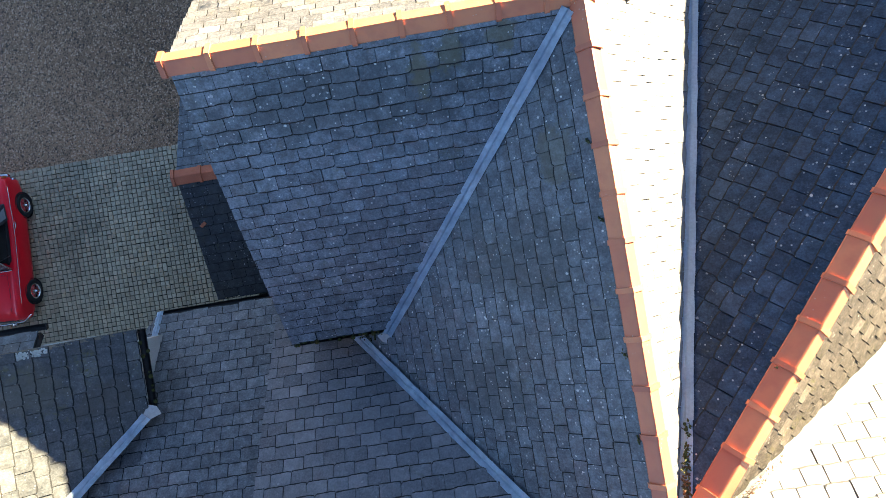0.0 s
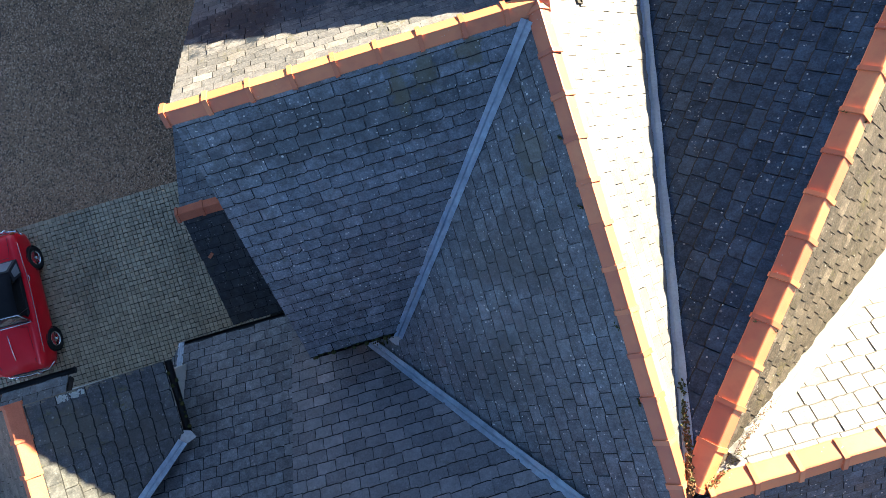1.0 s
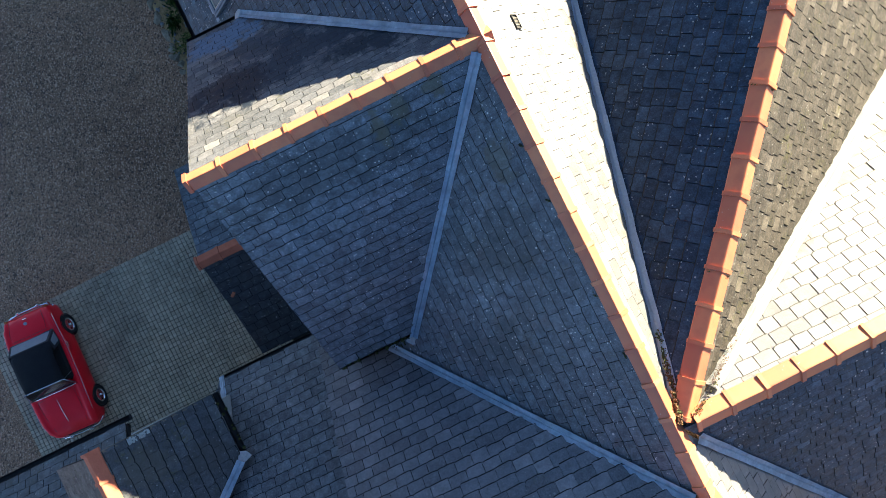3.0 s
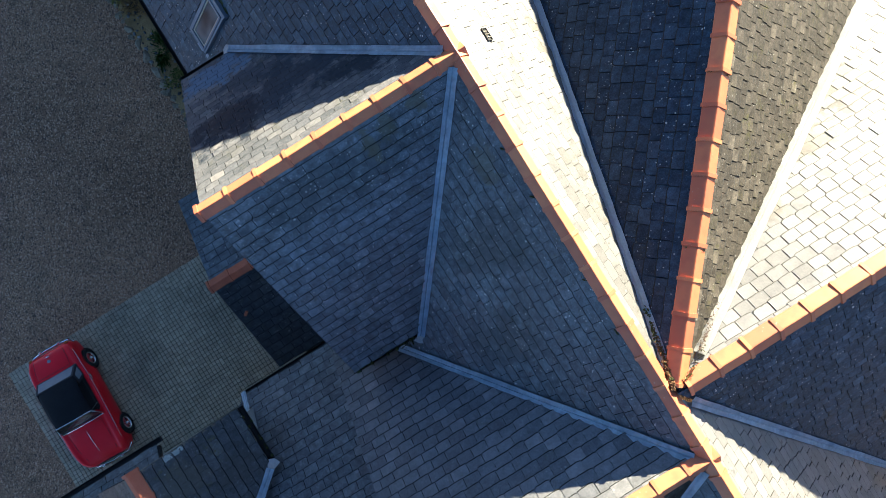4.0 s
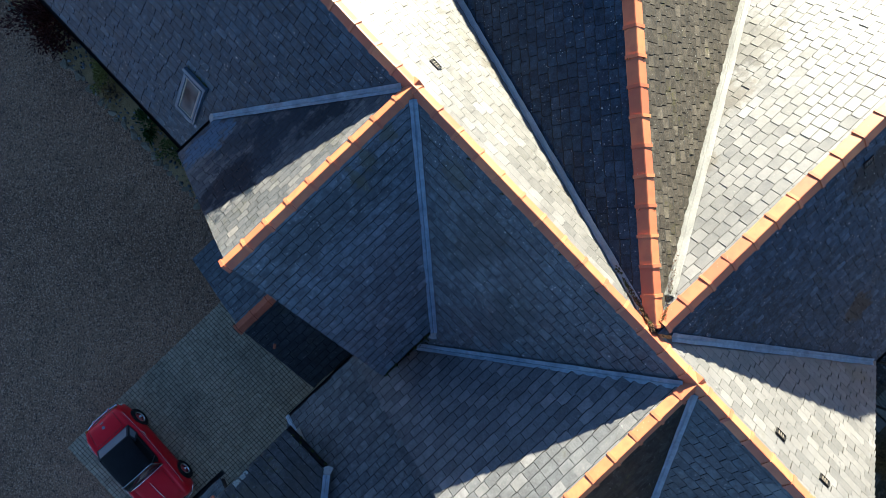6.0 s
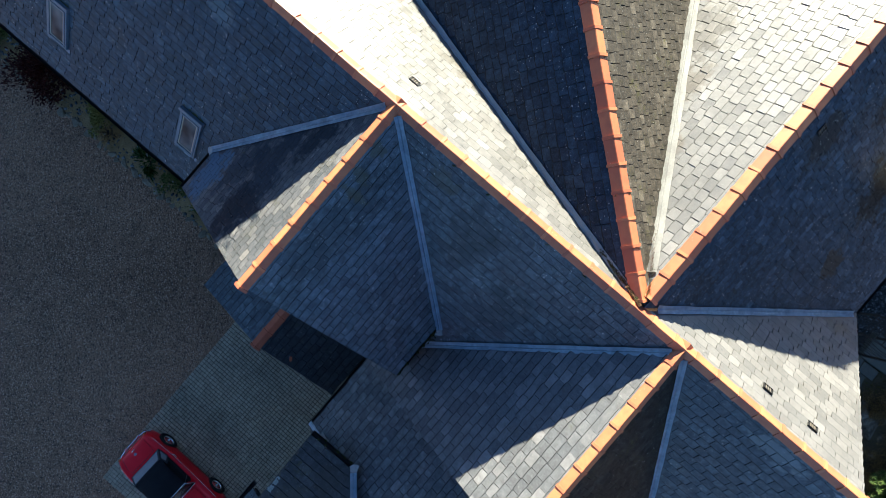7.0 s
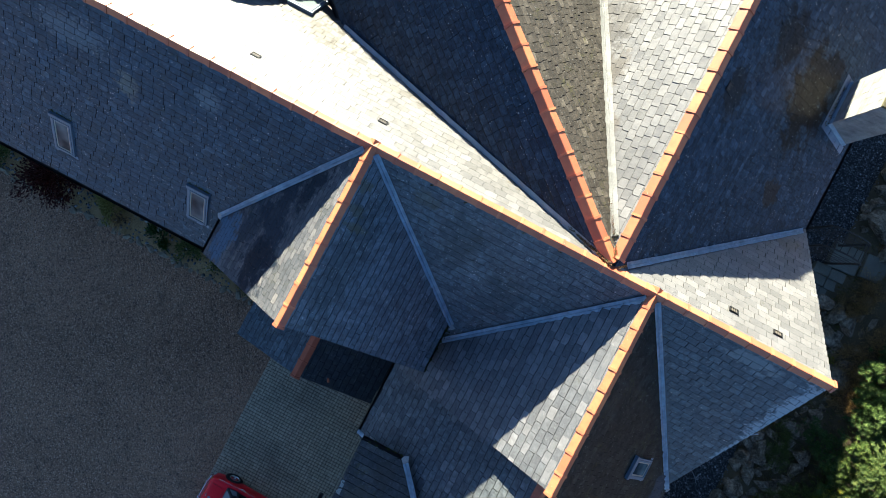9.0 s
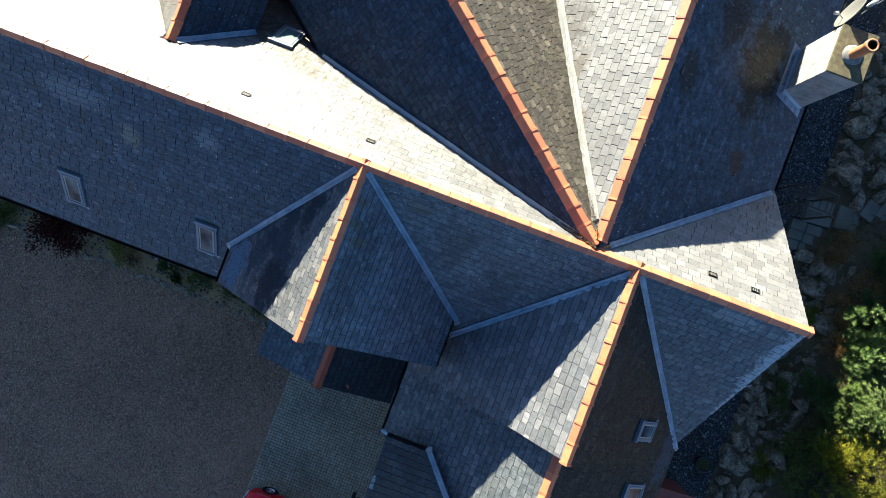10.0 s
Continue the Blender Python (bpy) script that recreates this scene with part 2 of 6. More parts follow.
# Lead lightened in colour to offset the shade in the rear valley.
LEAD_BRIGHT = plain("bright_lead", (0.50, 0.60, 0.70), (0.66, 0.75, 0.84), 2.5, 0.35, 0.0, 0.35, 30.0)
# Darker copy of the lead: its shade is put into the colour.
LEAD_SHADED = plain("shaded_lead", (0.20, 0.26, 0.34), (0.32, 0.38, 0.46), 3.5, 0.5, 0.0, 0.35, 30.0)
LEAD_PALE = plain("pale_lead", (0.36, 0.36, 0.36), (0.52, 0.52, 0.51), 2.0, 0.6, 0.0, 0.3, 25.0)
FELT = plain("roof_board", (0.02, 0.02, 0.022), (0.03, 0.03, 0.032), 4.0, 0.9)
RENDER = plain("wall_harling", (0.55, 0.53, 0.48), (0.66, 0.64, 0.59), 1.2, 0.9, 0.0, 0.7, 90.0, 0.01)
BLACK = plain("black_plastic", (0.012, 0.012, 0.013), (0.02, 0.02, 0.021), 5.0, 0.45)
MOSS = plain("moss", (0.035, 0.05, 0.012), (0.10, 0.095, 0.02), 14.0, 1.0, 0.0, 1.0, 80.0, 0.02)
MORTAR = plain("mortar", (0.34, 0.32, 0.28), (0.44, 0.42, 0.37), 6.0, 0.9)
FRAME_GREY = plain("window_frame_grey", (0.15, 0.19, 0.24), (0.21, 0.255, 0.31), 3.0, 0.45, 0.1, 0.1)


def glass_material():
    n = Nodes("window_glass", 0.03, 0.0, 0.8)
    n.colour((0.02, 0.024, 0.028))
    n.b.inputs["Transmission Weight"].default_value = 0.55
    n.b.inputs["IOR"].default_value = 1.5
    return n.m


GLASS = glass_material()


# ---- building helpers ----
def link(name, bm, material, parent=None, label="", smooth=False):
    me = bpy.data.meshes.new(name)
    bmesh.ops.recalc_face_normals(bm, faces=bm.faces)
    bm.to_mesh(me)
    bm.free()
    for mat in (material if isinstance(material, (list, tuple)) else (material,)):
        me.materials.append(mat)
    if smooth:
        for p in me.polygons:
            p.use_smooth = True
    ob = new(name, me)
    ob.parent = parent
    if label:
        ob["label"] = label
    return ob


def part(name, bm, material, parent, label="", smooth=False):
    return link(name, bm, material, parent, label, smooth)


def thing(name, label, category, group="", kind="", at=(0, 0, 0)):
    ob = new(name)
    ob.location = at
    ob.empty_display_size = 0.1
    return tagged(ob, label, category, group, kind)


def box(bm, x0, y0, z0, x1, y1, z1, m=None):
    vs = [bm.verts.new((x, y, z)) for x in (x0, x1) for y in (y0, y1) for z in (z0, z1)]
    for f in ((0, 1, 3, 2), (4, 6, 7, 5), (0, 4, 5, 1), (2, 3, 7, 6), (0, 2, 6, 4), (1, 5, 7, 3)):
        bm.faces.new([vs[i] for i in f])
    if m is not None:
        bmesh.ops.transform(bm, matrix=m, verts=vs)
    return vs


def prism(bm, ring, depth):
    """A closed prism: the ring of points, and the same ring moved by depth (a vector)."""
    top = [bm.verts.new(p) for p in ring]
    low = [bm.verts.new(Vector(p) + Vector(depth)) for p in ring]
    bm.faces.new(top)
    bm.faces.new(low[::-1])
    for i in range(len(ring)):
        j = (i + 1) % len(ring)
        bm.faces.new((top[i], low[i], low[j], top[j]))


def clip_half(poly, p, n):
    """The part of a 2D polygon on the side of p to which n points."""
    out = []
    for i, a in enumerate(poly):
        b = poly[(i + 1) % len(poly)]
        da, db = (a[0] - p[0]) * n[0] + (a[1] - p[1]) * n[1], (b[0] - p[0]) * n[0] + (b[1] - p[1]) * n[1]
        if da >= 0:
            out.append(a)
        if (da >= 0) != (db >= 0):
            k = da / (da - db)
            out.append((a[0] + k * (b[0] - a[0]), a[1] + k * (b[1] - a[1])))
    return out


def area(poly):
    return 0.5 * sum(a[0] * b[1] - b[0] * a[1] for a, b in zip(poly, poly[1:] + poly[:1]))


def clip_convex(poly, region):
    for i, a in enumerate(region):
        b = region[(i + 1) % len(region)]
        poly = clip_half(poly, a, (a[1] - b[1], b[0] - a[0]))
        if len(poly) < 3:
            return []
    return poly


NEAR = Vector((-1.5, 3.5))
SLATES = {}


def slate_mesh(width, length, kind, gap, tail):
    """One slate, its butt at y = 0 with a hand-cut edge; shared by all alike."""
    key = (round(width, 3), round(length, 3), kind, gap, tail)
    if key not in SLATES:
        rnd = random.Random(str(key))
        w = width / 2 - gap / 2
        n = 5
        cut = [(-w + 2 * w * k / n, rnd.uniform(-.004, .005)) for k in range(n + 1)]
        cut[0] = (-w + rnd.uniform(0, .006), rnd.uniform(.002, .012))
        cut[n] = (w - rnd.uniform(0, .006), rnd.uniform(.002, .012))
        if kind == 3:
            cut[n] = (w - 0.034, 0.001)
            cut.append((w - 0.002, 0.030))
        ring = cut + [(w - rnd.uniform(0, .003), length), (-w + rnd.uniform(0, .003), length)]
        bm = bmesh.new()
        n = len(ring)

        def lift(x, y, h):
            return bm.verts.new((x, y, tail * (1 - y / length) + h))

        # the dressed edge: a narrow rough bevel along the butt and the sides, near black to draw contact shade
        inner = [(x - math.copysign(rnd.uniform(.0005, .0015), x), y + (rnd.uniform(.012, .022) if i < n - 2 else 0)) for i, (x, y) in enumerate(ring)]
        top = [lift(x, y, 0) for x, y in inner]
        mid = [lift(x, y, -0.006) for x, y in ring]
        low = [lift(x, y, -0.013) for x, y in ring]
        bm.faces.new(top)
        bm.faces.new(low[::-1])
        for p0, p1 in ((top, mid), (mid, low)):
            for i in range(n):
                j = (i + 1) % n
                bm.faces.new((p0[i], p1[i], p1[j], p0[j])).material_index = int(i != n - 2)
        bmesh.ops.recalc_face_normals(bm, faces=bm.faces)
        me = bpy.data.meshes.new("slate")
        bm.to_mesh(me)
        bm.free()
        SLATES[key] = me
    return SLATES[key]


JOBS = []


class Slope:
    """A roof slope in the plane through eave point o, rising by k per metre in plan along b; a runs level along the eave."""

    def __init__(self, o, b, k):
        self.o, self.b, self.k = Vector(o), Vector((*b, 0)).normalized(), k
        self.a = Vector((self.b.y, -self.b.x, 0))
        self.c = 1 / math.sqrt(1 + k * k)
        up = (self.b + Vector((0, 0, k))) * self.c
        nor = self.a.cross(up)
        self.m = Matrix((self.a, up, nor)).transposed().to_4x4()
        self.m.translation = self.o

    def z(self, x, y):
        return self.o.z + self.k * (Vector((x, y, 0)) - Vector((self.o.x, self.o.y, 0))).dot(self.b)

    def sq(self, p):
        d = Vector((p[0] - self.o.x, p[1] - self.o.y, 0))
        return d.dot(self.a), d.dot(self.b) / self.c

    def world(self, s, q, h=0.0):
        return self.m @ Vector((s, q, h))


def roof(name, label, slope, ring, material, gauge=0.195, width=0.285, keep=240, seed=1, deck=0.10, gap=0.0036, tail=0.050):
    """The boarded deck of one roof slope over a convex ring of plan points, and the job of slating it."""
    flat = [slope.sq(p) for p in ring]
    if area(flat) < 0:
        flat = flat[::-1]
    bm = bmesh.new()
    prism(bm, [slope.world(s, q, -0.030) for s, q in flat], slope.m.to_3x3() @ Vector((0, 0, -deck)))
    ob = link(name, bm, material if material in SUNLIT_SLATES else FELT)
    tagged(ob, label, "roof", "", "structure")
    JOBS.append((ob, slope, flat, material, gauge, width, keep, seed, gap, tail))
    return ob


def lay_slates(ob, slope, flat, material, gauge, width, keep, seed, gap, tail):
    rnd = random.Random(seed)
    edge = EDGE_SUNLIT if material in SUNLIT_SLATES else EDGE_SHADE
    s0, s1 = min(p[0] for p in flat), max(p[0] for p in flat)
    q0, q1 = min(p[1] for p in flat), max(p[1] for p in flat)
    length = 2 * gauge + 0.03
    whole, cuts, off = [], [], 0.0
    verts, faces, dark = [], [], []
    for k in range(int((q1 - q0) / gauge) + 2):
        q = q0 + k * gauge
        off = (off + width * rnd.uniform(.36, .64)) % width
        s = s0 - 2 * width + off
        while s < s1 + width:
            w = width + rnd.choice((-.02, -.01, 0, 0, .01, .02))
            x, y = s + w / 2, q + rnd.gauss(0, 0.007)
            turn = (rnd.gauss(0, 0.013), rnd.gauss(0, 0.018), rnd.gauss(0, 0.005))
            kind = rnd.choice((0, 0, 1, 1, 2, 2, 3))
            s += w
            lift = max(-0.013, rnd.gauss(-0.010, 0.003))
            if rnd.random() < 0.012:
                turn = (rnd.gauss(0, .02), rnd.gauss(0, .03), rnd.uniform(-.05, .05))
                y -= rnd.uniform(0, .03)
            half = w / 2 - gap / 2
            core = [(x - half, y), (x + half, y), (x + half, y + length), (x - half, y + length)]
            cut = clip_convex(core, flat)
            if len(cut) < 3 or abs(area(cut)) < 0.003:
                continue
            if abs(abs(area(cut)) - 2 * half * length) < 1e-5:
                whole.append((x, y, turn, lift, w, kind))
            else:
                for y0, y1, low, mat in ((y + 0.014, y + length, 0.0, 0), (y, y + 0.014, 0.006, 1)):
                    band = clip_half(clip_half(cut, (0, y0), (0, 1)), (0, y1), (0, -1))
                    if len(band) < 3 or abs(area(band)) < 1e-5:
                        continue
                    ring = [(px, py, tail * (1 - (py - y) / length) + lift - (low if py < y + 0.007 else 0.0)) for px, py in band]
                    n = len(ring)
                    v = [slope.world(*p) for p in ring] + [slope.world(p[0], p[1], p[2] - 0.012) for p in ring]
                    f = [tuple(range(n)), tuple(n + i for i in reversed(range(n)))] + [(i, n + i, n + (i + 1) % n, (i + 1) % n) for i in range(n)]
                    cuts.append((v, f, [mat, mat] + [1] * n))

    def away(w):
        p = slope.world(w[0], w[1])
        return (Vector((p.x, p.y)) - NEAR).length

    whole.sort(key=away)
    for i, (x, y, turn, lift, w, kind) in enumerate(whole):
        m = slope.m @ Matrix.Translation((x, y, lift)) @ Euler(turn).to_matrix().to_4x4()
        me = slate_mesh(w, length, kind, gap, tail)
        if i < keep:
            if not me.materials:
                me.materials.append(material)
                me.materials.append(EDGE_SHADE)
            piece = new("slate", me)
            piece.parent = ob
            piece.matrix_basis = m
            piece.material_slots[0].link = 'OBJECT'
            piece.material_slots[0].material = material
            piece.material_slots[1].link = 'OBJECT'
            piece.material_slots[1].material = edge
        else:
            base = len(verts)
            verts += [m @ v.co for v in me.vertices]
            faces += [tuple(base + v for v in p.vertices) for p in me.polygons]
            dark += [p.material_index for p in me.polygons]
    for v, f, n in cuts:
        base = len(verts)
        verts += v
        faces += [tuple(base + i for i in p) for p in f]
        dark += n
    if verts:
        me = bpy.data.meshes.new("slates")
        me.from_pydata(verts, [], faces)
        me.materials.append(material)
        me.materials.append(edge)
        me.polygons.foreach_set("material_index", dark)
        rest = new("slates", me)
        rest.parent = ob
        tagged(rest, kind="stuff")


def ridge(name, label, p, q, drop, step=0.505, wing=0.14, material=None, collar=True, start=0.0):
    """A row of angled clay ridge tiles from p to q; drop is the fall of each wing per metre."""
    p, q = Vector(p), Vector(q)
    top = thing(name, label, "ridge", "", "structure", p)
    d = (q - p).normalized()
    side = Vector((d.y, -d.x, 0)).normalized()
    up = side.cross(d)
    frame_m = Matrix((d, side, up)).transposed().to_4x4()
    key = ("ridge", round(drop, 2), round(step, 3), wing, collar)
    if key not in SLATES:
        bm = bmesh.new()
        t, e = 0.022, step - 0.004

        def shell(x0, x1, grow):
            rings = []
            for x in (x0, x1):
                g = grow
                out = [(-wing - g * .9, -wing * drop + g), (-0.016, -0.016 * drop + g), (0, -0.006 * drop + g), (0.016, -0.016 * drop + g), (wing + g * .9, -wing * drop + g)]
                inn = [(y, z - t - g) for y, z in reversed(out)]
                rings.append([bm.verts.new((x, y, z)) for y, z in out + inn])
            n = len(rings[0])
            for i in range(n):
                j = (i + 1) % n
                bm.faces.new((rings[0][i], rings[0][j], rings[1][j], rings[1][i]))
            for r in rings:
                for i in range(4):
                    bm.faces.new((r[i], r[i + 1], r[8 - i], r[9 - i]))

        shell(0, e, 0.0)
        if collar:
            shell(-0.028, 0.028, 0.019)
        bmesh.ops.recalc_face_normals(bm, faces=bm.faces)
        me = bpy.data.meshes.new("ridge_tile")
        bm.to_mesh(me)
        bm.free()
        me.materials.append(material or TERRACOTTA)
        SLATES[key] = me
    length = (q - p).length
    rnd = random.Random(name)
    x = start
    while x + step * 0.6 < length:
        o = new("ridge_tile", SLATES[key])
        o.parent = top
        o.matrix_basis = Matrix.Translation(d * x + Vector((0, 0, rnd.gauss(0, .003)))) @ frame_m @ Matrix.Rotation(rnd.gauss(0, .008), 4, 'Z')
        x += step
    return top


def valley(name, label, p, q, wide=0.15, material=None, step=1.4, lift=0.080, hump=0.012, tip=False, rise=0.5, plane=None, shift=0.0):
    """Lead sheets lapped along a valley from the top p to the foot q."""
    p, q = Vector(p), Vector(q)
    d = (q - p).normalized()
    p = p + d * 0.16
    side = d.cross(Vector((0, 0, 1))).normalized()
    up = side.cross(d)
    if plane:
        up = (plane.m.to_3x3() @ Vector((0, 0, 1))).normalized()
        side = d.cross(up).normalized()
        rise = 0.0
    p = p + side * shift
    top = thing(name, label, "valley flashing", "", "structure", p)
    rnd = random.Random(name)
    length, x, i = (q - p).length, 0.0, 0
    while x < length - 0.05:
        e = min(length, x + step + 0.06)
        bm = bmesh.new()
        rows = []
        n = max(2, int((e - x) / 0.25))
        for j in range(n + 1):
            u = x + (e - x) * j / n
            lap = 0.006 * (1 - (u - x) / step) + (0.006 if j == n else 0)
            w = wide / 2 * (1 + rnd.uniform(-.07, .07))
            prof = [(-w, -0.004), (-w * .55, hump * .35), (-0.018, hump * .8), (0, hump * .5), (0.018, hump), (w * .55, hump * .4), (w, -0.004)]
            rows.append([bm.verts.new(d * u + side * (y + rnd.uniform(-.003, .003)) + up * (lift + z + rise * abs(y) + lap + rnd.uniform(-.002, .002))) for y, z in prof])
        for r0, r1 in zip(rows, rows[1:]):
            for k in range(6):
                bm.faces.new((r0[k], r0[k + 1], r1[k + 1], r1[k]))
        bmesh.ops.solidify(bm, geom=bm.faces[:], thickness=0.005)
        part("lead_sheet", bm, material or LEAD, top)
        x += step
    if tip:
        bm = bmesh.new()
        w = wide * .7
        e = d * length
        ring = [e + side * -w * .6 + up * .095, e + side * w * .6 + up * .095, e + d * .16 + side * w * 1.2 + up * .075, e + d * .2 + up * .085, e + d * .15 - side * w * 1.1 + up * .075]
        prism(bm, ring, up * -0.008)
        part("lead_tip", bm, LEAD_PALE, top, "pale folded lead end")
    return top


def gutter(name, label, p, q, radius=0.06, material=None, moss=0.0):
    """A half-round gutter from p to q with end stops."""
    p, q = Vector(p), Vector(q)
    d = (q - p).normalized()
    side = Vector((d.y, -d.x, 0))
    top = thing(name, label, "gutter", "", "structure", p)
    bm = bmesh.new()
    rows = []
    for u in (0, (q - p).length):
        rows.append([bm.verts.new(d * u + side * (radius * math.cos(a)) + Vector((0, 0, radius * math.sin(a)))) for a in [math.pi + math.pi * i / 8 for i in range(9)]])
    for k in range(8):
        bm.faces.new((rows[0][k], rows[0][k + 1], rows[1][k + 1], rows[1][k]))
    bmesh.ops.solidify(bm, geom=bm.faces[:], thickness=0.006)
    part("trough", bm, material or BLACK, top)
    for u in (0, (q - p).length):
        bm = bmesh.new()
        prism(bm, [d * u + side * (radius * 1.1 * math.cos(a)) + Vector((0, 0, radius * 1.1 * math.sin(a) + .006)) for a in [math.pi + math.pi * i / 8 for i in range(9)]], d * 0.012)
        part("end_stop", bm, material or BLACK, top)
    if moss:
        rnd = random.Random(name)
        bm = bmesh.new()
        n = int((q - p).length / 0.035)
        for i in range(n):
            if rnd.random() > moss:
                continue
            c = d * (i * 0.035) + side * rnd.uniform(-.05, .05) + Vector((0, 0, rnd.uniform(-.01, .02)))
            bmesh.ops.create_icosphere(bm, subdivisions=1, radius=rnd.uniform(.02, .045), matrix=Matrix.Translation(c) @ Matrix.Diagonal((1, 1, .6, 1)))
        part("moss_clumps", bm, MOSS, top, "green moss clumps")
    return top


def wall(name, label, x0, y0, z0, x1, y1, z1):
    bm = bmesh.new()
    box(bm, x0, y0, z0, x1, y1, z1)
    return tagged(link(name, bm, RENDER), label, "wall", "", "structure")


# ---- the roofs ----
Z, K, K4 = 8.42, 1.035, 0.775
KAR, KAL, KB = 0.86, 1.0, 1.035
KD, KN = 0.83, 0.862
main_w = Slope((-4.4, 0, Z - 4.4 * K), (1, 0), K)
main_e = Slope((4.4, 0, Z - 4.4 * K), (-1, 0), K)
# Main range extended unseen to y = 32 to shade the yard.
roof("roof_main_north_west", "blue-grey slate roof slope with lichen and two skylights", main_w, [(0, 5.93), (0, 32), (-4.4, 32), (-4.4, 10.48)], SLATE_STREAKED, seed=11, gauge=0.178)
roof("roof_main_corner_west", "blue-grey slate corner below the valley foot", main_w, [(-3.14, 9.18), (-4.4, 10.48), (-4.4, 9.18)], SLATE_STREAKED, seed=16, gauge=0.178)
roof("roof_main_middle_west", "blue-grey lichen-spotted slate slope between two valleys", main_w, [(0, 5.93), (-3.6, 2.4), (0, -0.95)], SLATE, seed=12, keep=300)
roof("roof_main_south_west", "blue-grey slate slope at the gable end", main_w, [(0, -0.95), (-4.35, -5.2), (0, -5.2)], SLATE_GABLE, seed=13)
roof("roof_main_south_east", "pale sunlit slate slope with two small vents", main_e, [(0, 0.1), (0, -5.2), (3.95, -5.2), (3.85, -4.9)], SLATE_SUNLIT, seed=14)
roof("roof_main_north_east", "pale sunlit slate slope with small vents and a skylight", main_e, [(0, 0.1), (0, 32), (4.4, 32), (4.4, 9.2)], SLATE_SUNLIT, seed=15, gap=0.001)

wing_a_r = Slope((0, 2.5, Z - 3.43 * KAR), (0, 1), KAR)
wing_a_l = Slope((0, 9.2, Z - 3.27 * KAL), (0, -1), KAL)
roof("roof_front_gable_south", "shaded blue slate slope of the front gable", wing_a_r, [(0, 5.93), (-4.35, 5.93), (-4.35, 2.56), (-2.91, 2.56)], SLATE_FRONT, seed=21, keep=300, gauge=0.17, tail=0.054)
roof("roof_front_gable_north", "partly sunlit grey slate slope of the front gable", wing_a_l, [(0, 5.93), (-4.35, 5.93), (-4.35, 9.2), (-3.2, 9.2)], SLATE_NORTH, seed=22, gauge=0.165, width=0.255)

wing_b_l = Slope((0, 3.33, Z - 4.28 * KB), (0, -1), KB)
wing_b_r = Slope((0, -5.25, Z - 4.3 * KB), (0, 1), KB)
roof("roof_south_wing_north", "slate slope of the south wing with a sunlit strip", wing_b_l, [(0, -0.95), (-4.85, -0.95), (-4.85, 3.25), (-4.12, 3.25)], SLATE_WING, seed=31, keep=300)
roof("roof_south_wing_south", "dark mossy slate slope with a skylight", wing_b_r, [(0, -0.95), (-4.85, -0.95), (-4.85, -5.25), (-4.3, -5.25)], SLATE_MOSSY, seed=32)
ZL = 7.72
KL = (ZL - wing_b_l.o.z) / 4.28
low_l = Slope((0, 3.33, wing_b_l.o.z - 0.02), (0, -1), KL)
low_r = Slope((0, -5.25, wing_b_l.o.z - 0.02), (0, 1), KL)
roof("roof_low_wing_north", "blue-grey slate slope of the lower wing", low_l, [(-4.8, -0.95), (-4.8, 3.25), (-7.04, 3.25), (-9.6, -0.95)], SLATE_NEAR, seed=33, keep=300)
roof("roof_low_wing_west", "slate slope beside the small gable", low_l, [(-8.9, -0.95), (-9.2, 3.33), (-13.5, 3.33), (-13.5, -0.95)], SLATE_MID, seed=34, keep=60)
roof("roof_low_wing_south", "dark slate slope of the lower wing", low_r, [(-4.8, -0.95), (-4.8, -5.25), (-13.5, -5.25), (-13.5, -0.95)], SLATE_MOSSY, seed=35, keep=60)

SLATE_GABLET = slate_material("slate_gablet", (0.019, 0.023, 0.027), (0.038, 0.044, 0.049), (0.092, 0.096, 0.094), 0.3, 0.9, 0.55,
                              stains_and_shade=((-7.7, 2.6, 0.5, 0.5, (0.075, 0.07, 0.045), 0.5, 3.0), (-7.0, 2.2, 0.4, 0.4, (0.045, 0.042, 0.034), 0.6, 3.0)))
CX, CZ, CK = -8.2, 6.9, 0.88
small_r = Slope((-6.65, 0, CZ - 1.55 * CK), (-1, 0), CK)
small_l = Slope((-9.75, 0, CZ - 1.55 * CK), (1, 0), CK)
roof("roof_small_gable_east", "grey slate slope of the small gable", small_r, [(-6.65, 3.14), (CX, 3.14), (CX, 0.25), (-6.65, 1.8)], SLATE_GABLET, gauge=0.19, width=0.29, seed=41)
roof("roof_small_gable_west", "grey slate slope of the small gable", small_l, [(-9.75, 3.14), (CX, 3.14), (CX, 0.25), (-9.75, 1.8)], SLATE_GABLET, gauge=0.19, width=0.29, seed=42, keep=60)

TH = radians(50.2)
U3, N3, O3 = Vector((math.cos(TH), math.sin(TH))), Vector((-math.sin(TH), math.cos(TH))), Vector((0.10, 0.14))


def at3(u, v):
    p = O3 + U3 * u + N3 * v
    return (p.x, p.y)


rear_l = Slope((*at3(0, 3.66), Z - 3.66 * KD), (-N3.x, -N3.y), KD)
rear_r = Slope((*at3(0, -3.66), Z - 3.66 * KD), (N3.x, N3.y), KD)
roof("roof_rear_diagonal_north", "dark slate slope of the diagonal rear wing", rear_l, [at3(0, 0), at3(16, 0), at3(16, 3.4), at3(8.2, 3.4)], SLATE_SHADED, seed=51, gauge=0.195, width=0.265, keep=300, gap=0.006)
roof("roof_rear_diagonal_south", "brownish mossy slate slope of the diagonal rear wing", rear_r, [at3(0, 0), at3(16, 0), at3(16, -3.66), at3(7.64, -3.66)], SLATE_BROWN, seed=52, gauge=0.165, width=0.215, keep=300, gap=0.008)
rear4_l = Slope((0, 4.0, Z - 3.88 * KN), (0, -1), KN)
